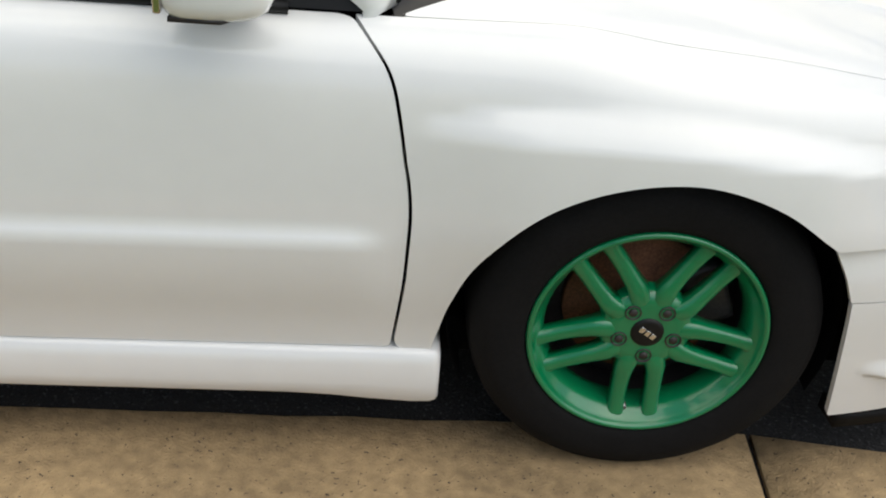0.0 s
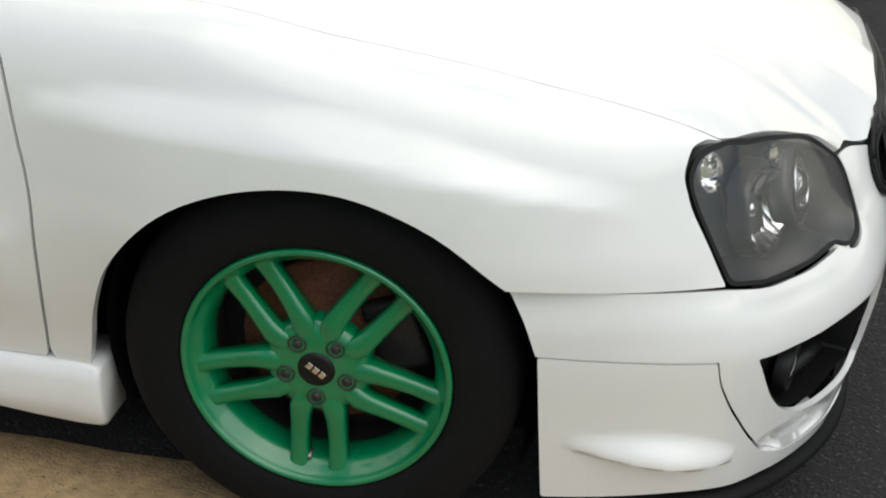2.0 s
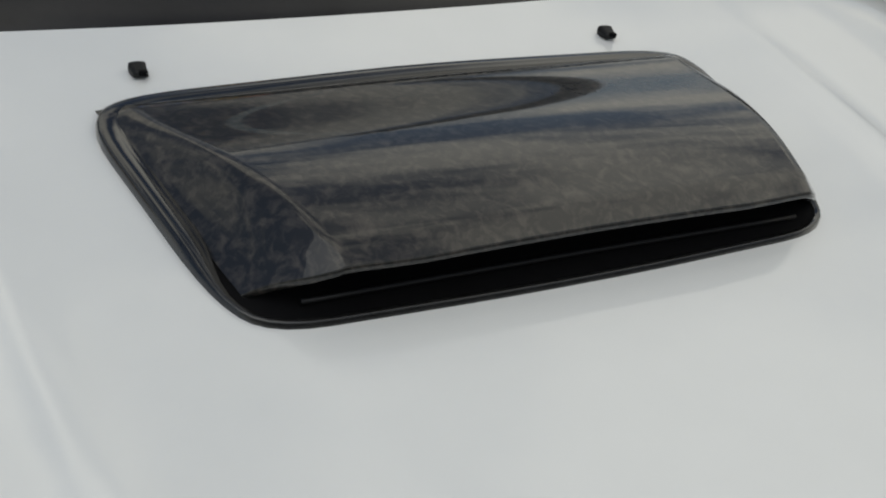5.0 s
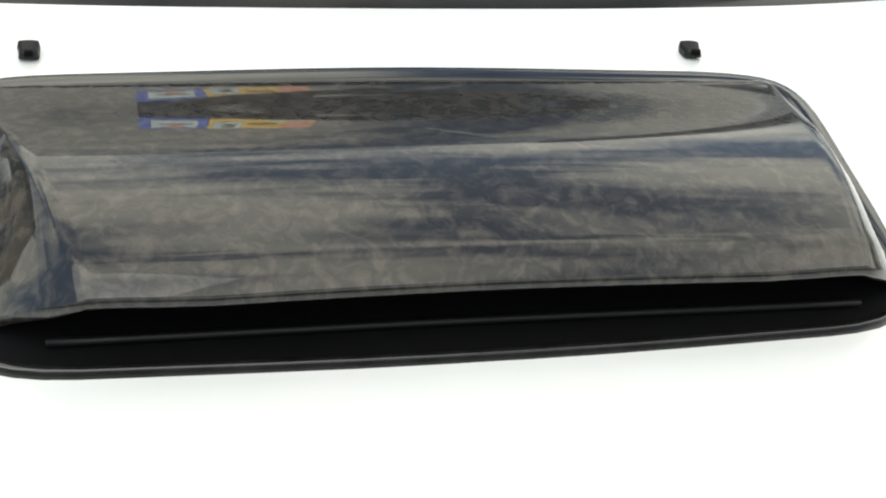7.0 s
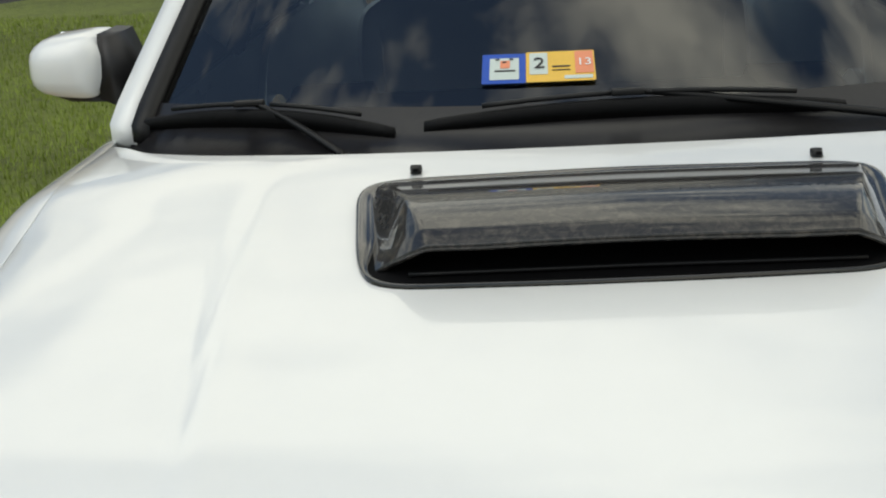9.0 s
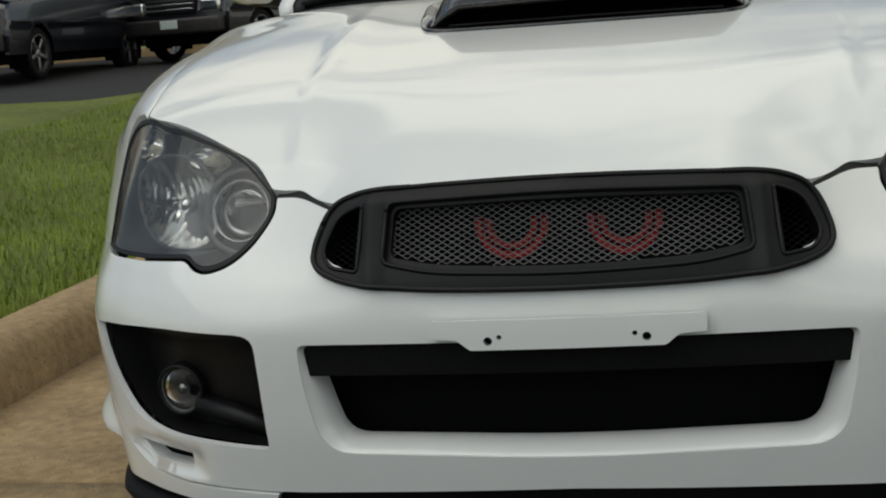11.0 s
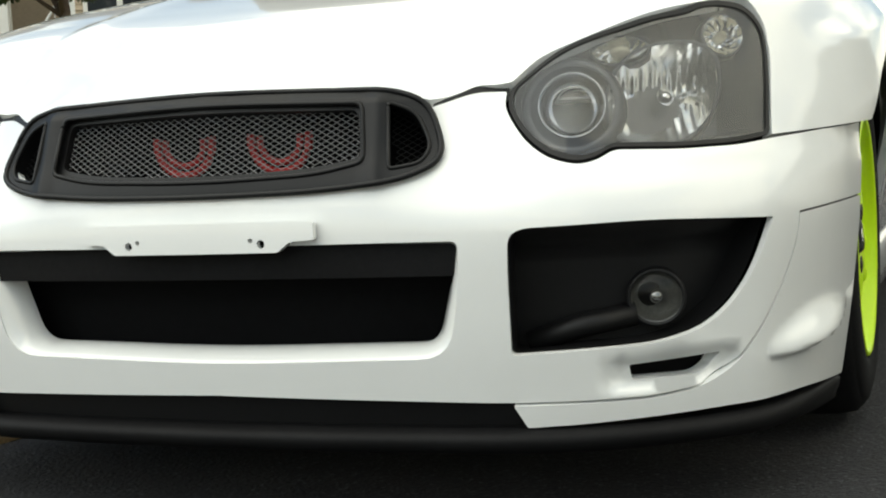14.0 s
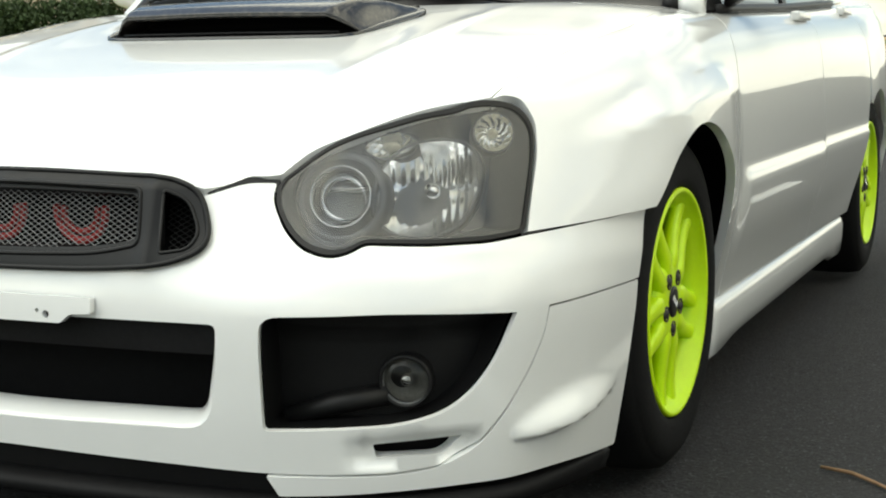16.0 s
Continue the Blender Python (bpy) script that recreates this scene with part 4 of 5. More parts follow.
for s in (1, -1):
    post = []
    gum = []
    for t in np.linspace(-.06, 1, 22):
        p = Vector(screen_at(s * .675, t))
        if t < 0:
            p = Vector(screen_at(s * .675, 0)) + Vector((-.06 * t * 10 * -.1, 0, t * .5))
        o = Vector((0, s, .25)).normalized()
        w = .055
        post.append([tuple(p + Vector((.010, s * .012, .004))), tuple(p + Vector((-.012, s * w, .010))), tuple(p + Vector((-.045, s * (w + .008), -.012))), tuple(p + Vector((-.05, s * .01, -.03)))])
        gum.append([tuple(p + Vector((.022, -s * .012, .004))), tuple(p + Vector((.012, s * .016, .010))), tuple(p + Vector((-.004, s * .018, .004))), tuple(p + Vector((.0, -s * .014, -.004)))])
    part("windscreen_pillar", sweep(post), WHITE, car)
    part("windscreen_seal", sweep(gum), BLACK, car)
    # side glass and mirror sail
    def side_glass(x, t, s=s):
        b = edge_point(x)
        return (x - .0 * t, s * (b[1] - .01 - .17 * t), b[2] + .005 + (.47 if x > -2.3 else .44) * t)
    part("side_window", panel([(-1.42, .02), (-.66, .02), (-1.14, .93), (-1.42, .98)], [], side_glass, .08, .004, flip=s < 0, edge=.05), SCREEN, car)
    part("side_window", panel([(-2.28, .02), (-1.48, .02), (-1.48, .98), (-2.15, .93)], [], side_glass, .08, .004, flip=s < 0, edge=.05), SCREEN, car)
    part("door_pillar", panel([(-1.48, 0), (-1.42, 0), (-1.42, 1), (-1.48, 1)], [], lambda x, t: tuple(np.array(side_glass(x, t)) + (0, s * .006, 0)), .08, .02, flip=s < 0, edge=.05), BLACK, car)
    part("rear_pillar", panel([(-2.75, 0), (-2.28, 0), (-2.15, 1), (-2.35, 1)], [], side_glass, .08, .02, flip=s < 0, edge=.05), WHITE, car)
    part("sill_trim", tube([tuple(edge_point(x) * np.array((1, s, 1)) + np.array((0, s * .004, .006))) for x in np.linspace(-.62, -2.28, 16)], .012), BLACK, car)
    part("mirror_sail", panel([(-.70, 0), (-.50, 0), (-.53, .10), (-.70, .36)], [], lambda x, t: tuple(np.array(side_glass(x, t)) + (0, s * .012, 0)), .05, .02, flip=s < 0, edge=.03), BLACK, car)
part("roof_panel", panel(rounded([(-1.16, -.54, .05), (-1.16, .54, .05), (-2.3, .52, .08), (-2.3, -.52, .08)]), [], lambda x, y: (x - .10 * (y / .54) ** 2 * (1 if x > -1.6 else -.3), y, 1.40 - .045 * (y / .54) ** 2 - .05 * ((x + 1.65) / .65) ** 2 + .02), .06, .02, edge=.05, flip=True), WHITE, car)
part("rear_window", panel([(-.50, 0), (.50, 0), (.62, 1), (-.62, 1)], [], lambda y, t: (-2.3 - .55 * t, y, 1.36 - .40 * t), .08, .004, flip=True, edge=.06), SCREEN, car)
part("boot_lid", panel(rounded([(-2.8, -.68, .05), (-2.8, .68, .05), (-3.42, .58, .1), (-3.42, -.58, .1)]), [], lambda x, y: (x, y, .955 - .05 * (y / .7) ** 2 - .04 * ((x + 2.8) / .6) ** 2), .06, .02, edge=.05, flip=True), WHITE, car)
part("tail_panel", panel(rounded(both([(0, .92, 0), (.5, .90, .03), (.70, .80, .05), (.70, .30, .05), (0, .22, 0)])), [], lambda u, z: skin(math.copysign(ARC[-1] - abs(u), u), min(z, .95)), .06, .02, edge=.05), WHITE, car)
part("dashboard", panel(rounded([(-.66, -.62, .05), (-.66, .62, .05), (-.40, .55, .1), (-.32, 0, .1), (-.40, -.55, .1)]), [], lambda x, y: (x, y, .855), .06, .10, edge=.05, flip=True), MATT, car)
part("cabin_floor", plain(box(-2.6, -.66, .30, -.66, .66, .62, .05)), MATT, car)

# wipers
def glass_point(y, t, lift=.012):
    p = Vector(screen_at(y, t))
    return p + Vector((.5, 0, .86)) * lift


for y0, yc, y1, piv, up in ((-.68, -.50, -.285, -.35, .0), (-.245, .03, .325, .45, .012)):
    rows = []
    for y in np.linspace(y0, y1, 22):
        q = (y - y0) / (y1 - y0)
        t, h = up - .004 + .016 * math.sin(math.pi * q), .006 + .016 * math.sin(math.pi * q) ** .7
        rows.append([tuple(glass_point(y, t - .006, .003)), tuple(glass_point(y, t + .002, .004 + h)), tuple(glass_point(y, t + .008, .004 + h)), tuple(glass_point(y, t + .012, .003))])
    wp = part("wiper", sweep(rows), LIPBLACK, car, "black wiper blade")
    for k0, k1 in ((.14, .46), (.54, .88)):
        pts = [glass_point(y0 + (y1 - y0) * k, up + .008 + .018 * math.sin(math.pi * k), .020 + .010 * math.sin(math.pi * k)) for k in np.linspace(k0, k1, 6)]
        part("wiper_frame", tube(pts, .0035), BLACK, wp)
    arm = []
    for k in np.linspace(0, 1, 10):
        y, t = yc + (piv - yc) * k, up + .030 - .080 * k ** 1.3
        w = .005 + .005 * k
        arm.append([tuple(glass_point(y, t - w * .5, .026 - .02 * k)), tuple(glass_point(y, t - w * .3, .032 - .02 * k)), tuple(glass_point(y, t + w * .7, .032 - .02 * k)), tuple(glass_point(y, t + w, .026 - .02 * k))])
    part("wiper_arm", sweep(arm), BLACK, wp)
    part("wiper_clip", moved(plain(box(-.008, -.022, -.004, .008, .022, .005, .003)), Matrix.Translation(glass_point(yc, up + .026, .030))), BLACK, wp)

# door mirrors
for s in (1, -1):
    base = Vector((-.715, s * .780, .897))
    bm = bmesh.new()
    bmesh.ops.create_cube(bm, size=1)
    bmesh.ops.subdivide_edges(bm, edges=bm.edges[:], cuts=5, use_grid_fill=True)
    for v in bm.verts:
        p = v.co * 2
        k = max(abs(p.x), abs(p.y), abs(p.z)) / (abs(p.x) ** 3 + abs(p.y) ** 3.6 + abs(p.z) ** 3.6) ** (1 / 3.4)
        q = p * k
        v.co = Vector((q.x * .115 * (1.0 if p.x > 0 else .4), q.y * .070, q.z * .055 * (1 + .12 * p.y * -1)))
    m = Matrix.Translation(base + Vector((-.03, s * .060, .052))) @ Matrix.Rotation(radians(6 * s), 4, "Z")
    if s < 0:
        for v in bm.verts:
            v.co.y *= -1
        bmesh.ops.reverse_faces(bm, faces=bm.faces[:])
    for v in bm.verts:
        v.co.z -= .006
    mirror = part("door_mirror", bm, WHITE, car, "white mirror shell", matrix=m)
    arm = [[(x, s * y, z) for x, z in ((.035, -.05), (.03, .045 - (y - -.15) * 0), (-.03, .05), (-.035, -.055))] for y in (-.15, -.10)]
    part("mirror_foot", sweep([[(.060, -s * .110, -.092), (.040, -s * .110, -.03), (-.03, -s * .110, -.03), (-.03, -s * .110, -.092)],
                               [(.078, -s * .078, -.070), (.070, -s * .078, .040), (-.03, -s * .078, .048), (-.032, -s * .078, -.072)],
                               [(.088, -s * .056, -.058), (.080, -s * .058, .046), (-.03, -s * .05, .050), (-.032, -s * .04, -.060)]]), TRIM, mirror)
    part("mirror_underside", sweep([[(.080, -s * .06, -.050), (.076, -s * .06, -.064), (-.03, -s * .06, -.066), (-.03, -s * .06, -.050)], [(.080, s * .0, -.050), (.074, 0, -.062), (-.03, 0, -.063), (-.03, 0, -.050)],
                                    [(.050, s * .058, -.044), (.046, s * .058, -.050), (-.03, s * .058, -.052), (-.03, s * .058, -.044)]]), TRIM, mirror)
    part("mirror_glass", moved(plain(box(-.052, -.058, -.042, -.040, .058, .042, .004)), Matrix.Identity(4)), CHROME, mirror)

# wheels
def wheel_meshes():
    tyre = lathe([(.196, -.195), (.215, -.203), (.245, -.207), (.285, -.200), (.303, -.188), (.310, -.160), (.311, -.110), (.310, -.045), (.304, -.014), (.292, -.002), (.286, .001), (.284, .004), (.262, .010), (.244, .011), (.228, .010), (.2155, .007), (.2110, .002), (.2095, -.004), (.207, -.02)], 80)
    lip = lathe([(.186, -.070), (.183, -.062), (.182, -.050), (.186, -.030), (.190, -.020), (.196, -.013), (.203, -.006), (.208, .001), (.2095, .005), (.212, .008), (.216, .009), (.2195, .007), (.221, .003), (.219, -.004), (.210, -.008)], 80)
    barrel = lathe([(.200, -.19), (.192, -.17), (.186, -.11), (.1855, -.068)], 64)
    small = lambda me: ([(x * .952, y, z * .952) for x, y, z in me[0]], me[1])
    return tyre, small(lip), small(barrel)


def spoke(off):
    """One of a pair of slender spokes, side off (+1, -1), running along +x."""
    rails = []
    for r, o, w, y, d in ((.036, .014, .020, -.012, .034), (.060, .020, .0215, -.005, .034), (.080, .0262, .0200, -.004, .030), (.098, .0285, .0172, -.006, .026), (.125, .030, .0158, -.009, .024), (.155, .031, .0152, -.011, .022), (.180, .0315, .0155, -.010, .022), (.195, .032, .0175, -.009, .022), (.204, .0325, .020, -.008, .02)):
        r, o, w = r * .952, o * .98, w * .92
        c = off * o
        rails.append([(r, y - d, c - w * 1.1), (r, y - .008, c - w), (r, y - .0025, c - w * .8), (r, y, c - w * .4), (r, y, c + w * .4), (r, y - .0025, c + w * .8), (r, y - .008, c + w), (r, y - d, c + w * 1.1)])
    return sweep(rails)


tyre_me, lip_me, barrel_me = wheel_meshes()
for s, x0, paint, tag in ((-1, 0, GREEN, "green"), (-1, -2.525, GREEN, "green"), (1, 0, LIME, "lime yellow"), (1, -2.525, LIME, "lime yellow")):
    face = Matrix.Translation((x0, s * .812, .311)) @ (Matrix.Identity(4) if s > 0 else Matrix.Rotation(math.pi, 4, "Z"))
    wheel = part("wheel", moved(tyre_me, Matrix.Identity(4)), TYRE, car, "black tyre on a %s alloy wheel" % tag, matrix=face)
    wheel.data.name = "tyre"
    rim = part("rim", lip_me, paint, wheel, tag + " painted alloy rim")
    # dark colour carries the shade deep inside the wheel, besides brake dust
    part("rim_barrel", barrel_me, DARKSTEEL, rim, "inner barrel, dusty and darkened for shade")
    for k in range(5):
        a = radians(-90 + 72 * k)
        turn = Matrix.Rotation(-a, 4, "Y")
        for off in (1, -1):
            part("spoke", moved(spoke(off), turn), paint, rim)
        part("lug_nut", moved(lathe([(.0, .002), (.007, .002), (.0085, 0), (.0085, -.02)], 6), turn @ Matrix.Translation((.050, -.004, 0))), DARKSTEEL, rim)
        part("lug_seat", moved(lathe([(.0145, -.010), (.0145, -.0035), (.0128, -.0030), (.0115, -.008), (0, -.0085)], 20), turn @ Matrix.Translation((.050, .0, 0))), DARKSTEEL, rim)
    part("hub_plate", lathe([(.0, -.006), (.032, -.006), (.050, -.0055), (.064, -.007), (.076, -.012), (.082, -.020), (.083, -.04)], 60), paint, rim)
    part("hub_cap", lathe([(.0, -.001), (.022, -.0015), (.028, -.003), (.030, -.008)], 36), BLACK, rim, "black centre cap")
    for i, dx in enumerate((-.012, 0, .012)):
        part("cap_mark", moved(plain(box(-.0045, -.003, -.0055, .0045, -.0004, .0055, .0008)), Matrix.Rotation(radians(-35), 4, "Y") @ Matrix.Translation((dx, 0, 0))), CHROME, rim)
    part("brake_disc", lathe([(.0, -.07), (.075, -.07), (.078, -.085), (.138, -.086), (.139, -.108), (.08, -.110)], 60), RUST, wheel, "rusty brake disc")
    part("brake_shield", lathe([(.06, -.114), (.10, -.113), (.176, -.116), (.178, -.122)], 48), DARKSTEEL, wheel)
    part("brake_caliper", moved(plain(box(-.155, -.13, -.06, -.075, -.062, .06, .012)), Matrix.Rotation(radians(20), 4, "Y")), DARKSTEEL, wheel)
    part("tyre_valve", moved(lathe([(.0, .004), (.004, .004), (.0045, -.02)], 10), Matrix.Rotation(radians(85), 4, "Y") @ Matrix.Translation((.178, -.02, 0))), STEEL, wheel)

# stickers inside the windscreen
def sticker_at(y, t):
    p = Vector(screen_at(y, t))
    return (p.x + .001, p.y, p.z + .005)


def sticker(name, y0, y1, t0, t1, mat, parent, lift=0.0, label=""):
    return part(name, panel(rounded([(y0, t0, .002), (y1, t0, .002), (y1, t1, .002), (y0, t1, .002)]), [], lambda y, t: tuple(Vector(sticker_at(y, t)) + Vector((.4, 0, .9)) * lift), .02, .0005, edge=.02), mat, parent, label, smooth=False)


def words(name, text, y, t, size, mat, parent):
    cu = bpy.data.curves.new(name, "FONT")
    cu.body, cu.size, cu.align_x, cu.align_y, cu.extrude = text, size, "CENTER", "CENTER", .0002
    tmp = new("lettering", cu)
    me = bpy.data.meshes.new_from_object(tmp)
    bpy.data.objects.remove(tmp)
    p = Vector(sticker_at(y, t)) + Vector((.4, 0, .9)) * .0022
    up = (Vector(sticker_at(y, t + .05)) - Vector(sticker_at(y, t))).normalized()
    right = Vector((0, 1, 0))
    nrm = right.cross(up)
    m = Matrix.Translation(p) @ Matrix((right, up, nrm)).transposed().to_4x4()
    return part(name, me, mat, parent, smooth=False, matrix=m)


T0, T1 = .098, .158
st_blue = sticker("registration_sticker", -.169, -.1065, T0 - .006, T1 - .004, BLUE, car, 0, "blue and white registration sticker")
sticker("sticker_panel", -.158, -.116, T0 + .001, T1 - .014, PALE, st_blue, .0008)
sticker("sticker_emblem", -.143, -.129, T0 + .024, T1 - .020, ORANGE, st_blue, .0016)
sticker("sticker_bar", -.151, -.121, T0 + .017, T0 + .020, INK, st_blue, .0016)
for k in range(3):
    sticker("sticker_mark", -.150 + k * .010, -.144 + k * .010, T1 - .019 - .006 * (k % 2), T1 - .016 - .006 * (k % 2), INK, st_blue, .0020)
st_yel = sticker("inspection_sticker", -.106, -.008, T0 - .005, T1 - .002, YELLOW, car, 0, "yellow inspection sticker reading 2 and 13")
sticker("sticker_panel", -.101, -.075, T0 + .010, T1 - .005, PALE, st_yel, .0008)
sticker("sticker_panel", -.036, -.010, T0 + .010, T1 - .004, ORANGE, st_yel, .0008)
sticker("sticker_bar", -.069, -.043, T0 + .024, T0 + .027, INK, st_yel, .0008)
sticker("sticker_bar", -.069, -.043, T0 + .017, T0 + .019, INK, st_yel, .0008)
sticker("sticker_bar", -.052, -.012, T0 - .001, T0 + .006, PALE, st_yel, .0008)
words("sticker_numeral", "2", -.087, T0 + .031, .034, INK, st_yel)
words("sticker_numeral", "13", -.023, T0 + .031, .022, LIGHTINK, st_yel)
oval = [Vector(sticker_at(.478 + .028 * math.cos(a), .022 + .010 * math.sin(a))) + Vector((.4, 0, .9)) * .001 for a in np.linspace(0, 2 * math.pi, 33)]
part("glass_mark", tube(oval, .0013, 6), LIGHTINK, car, "small white oval mark on the windscreen")

# ---- the place ----
def rise(x, y):
    """The ground climbs gently away beyond the lawn."""
    d = max(0.0, -(x * .85 + y * .53) - 4.5)
    return .042 * min(d, 26.0)


def sheet(x0, x1, y0, y1, nx, ny, f):
    V = [(x0 + (x1 - x0) * i / nx, y0 + (y1 - y0) * j / ny) for i in range(nx + 1) for j in range(ny + 1)]
    F = [(i * (ny + 1) + j, (i + 1) * (ny + 1) + j, (i + 1) * (ny + 1) + j + 1, i * (ny + 1) + j + 1) for i in range(nx) for j in range(ny)]
    return [(x, y, f(x, y)) for x, y in V], F


AX = sorted({*range(-34, 17), -400, -250, -150, -90, -60, -45, -38, 20, 26, 35, 50, 80, 150, 400})
V = [(x, y, rise(x, y) - .012) for x in AX for y in AX]
n = len(AX)
ground = part("ground", (V, [(i * n + j, (i + 1) * n + j, (i + 1) * n + j + 1, i * n + j + 1) for i in range(n - 1) for j in range(n - 1)]), ASPHALT)
tagged(ground, "dark worn asphalt of the car park", "ground", kind="structure")

# gutter of concrete slabs with a joint, and the kerb
GX = [-30, -6, -1.2, 0, .25, .58, .80, 1.05, 1.4, 1.9, 2.6, 3.2, 4.8]
GY = [-.62, -.64, -.675, -.685, -.698, -.755, -.86, -1.02, -1.25, -1.62, -2.3, -3.5, -7.6]


def gutter_edge(x):
    return float(np.interp(x, GX, GY))


def kerb_line(x):
    return -1.42 - (max(0, x - .3) ** 2) * .35


gutter = empty("gutter", "worn tan concrete gutter slabs beside the asphalt", "pavement", kind="structure")
cuts = [-30, -12.6, -9.5, -6.4, -3.4, .252, 3.0, 4.8]
for a, b in zip(cuts, cuts[1:]):
    xs = np.linspace(a + .006, b - .006, max(6, int((b - a) / .12)))
    rows = []
    for x in xs:
        e, k = gutter_edge(x), kerb_line(x) + .01
        if e <= k + .05:
            e = k + .05
        j = .006 * (noise.noise((x * 7, 3, 0)) + .5 * noise.noise((x * 23, 5, 0)))
        rows.append([(x, e + j + .004, -.06), (x, e + j, -.004), (x, e + j - .008, .002)] + [(x, e + (k - e) * t, .002 + .012 * t + rise(x, e) + .0015 * noise.noise((x * 3, t * 4, 1))) for t in (.2, .4, .6, .8, 1)] + [(x, k, -.06)])
    part("slab", sweep(rows), CONCRETE, gutter)
kerb = empty("kerb", "rounded tan concrete kerb along the lawn", "kerb", kind="structure")
for a, b in zip(cuts, cuts[1:]):
    rows = []
    for x in np.linspace(a + .006, b - .006, max(6, int((b - a) / .12))):
        y, r = kerb_line(x), rise(x, -1.5)
        rows.append([(x, y + .02, -.05 + r), (x, y + .012, .014 + r), (x, y - .004, .09 + r), (x, y - .016, .125 + r), (x, y - .04, .145 + r), (x, y - .075, .152 + r), (x, y - .17, .150 + r), (x, y - .19, .142 + r), (x, y - .2, -.05 + r)])
    part("kerb_stone", sweep(rows), CONCRETE, kerb)

# lawn
def lawn_z(x, y):
    return .125 + rise(x, y) + .02 * noise.noise((x * .6, y * .6, 0))


lw = []
for x in np.linspace(-11.8, 4.8, 100):
    far = -34.0 if x > -8.9 else float(np.interp(x, [-11.8, -11.0, -9.4, -8.9], [-3.7, -4.4, -5.2, -34]))
    near = kerb_line(x) - .19
    lw.append([(x, near + (far - near) * t, lawn_z(x, near + (far - near) * t)) for t in (np.linspace(0, 1, 44) ** 2.0)])
lawn = part("lawn", sweep(lw, closed=False), EARTH)
tagged(lawn, "patchy green lawn behind the kerb", "lawn", kind="structure")
lawn.data.polygons.foreach_set("use_smooth", [True] * len(lawn.data.polygons))
rng = np.random.default_rng(4)
V, F = [], []
for k in range(60000):
    x = rng.uniform(-9.5, 1.2)
    y = kerb_line(x) - .18 - 3.0 * rng.random() ** 1.6
    h, w, a, lean = rng.uniform(.02, .055), rng.uniform(.002, .004), rng.uniform(0, 6.28), rng.uniform(-.03, .03)
    z = lawn_z(x, y) - .004
    o = len(V)
    dx, dy = math.cos(a) * w, math.sin(a) * w
    V += [(x - dx, y - dy, z), (x + dx, y + dy, z), (x + lean * math.sin(a), y - lean * math.cos(a), z + h)]
    F.append((o, o + 1, o + 2))
grass = part("grass", (V, F), GRASS, smooth=False)
tagged(grass, "short green grass blades on the lawn", "grass", kind="stuff")

line = part("parking_line", sheet(-4.2, 1.5, 1.27, 1.37, 30, 2, lambda x, y: -.008), LINE)
tagged(line, "worn white painted parking line on asphalt", "road marking", kind="structure")

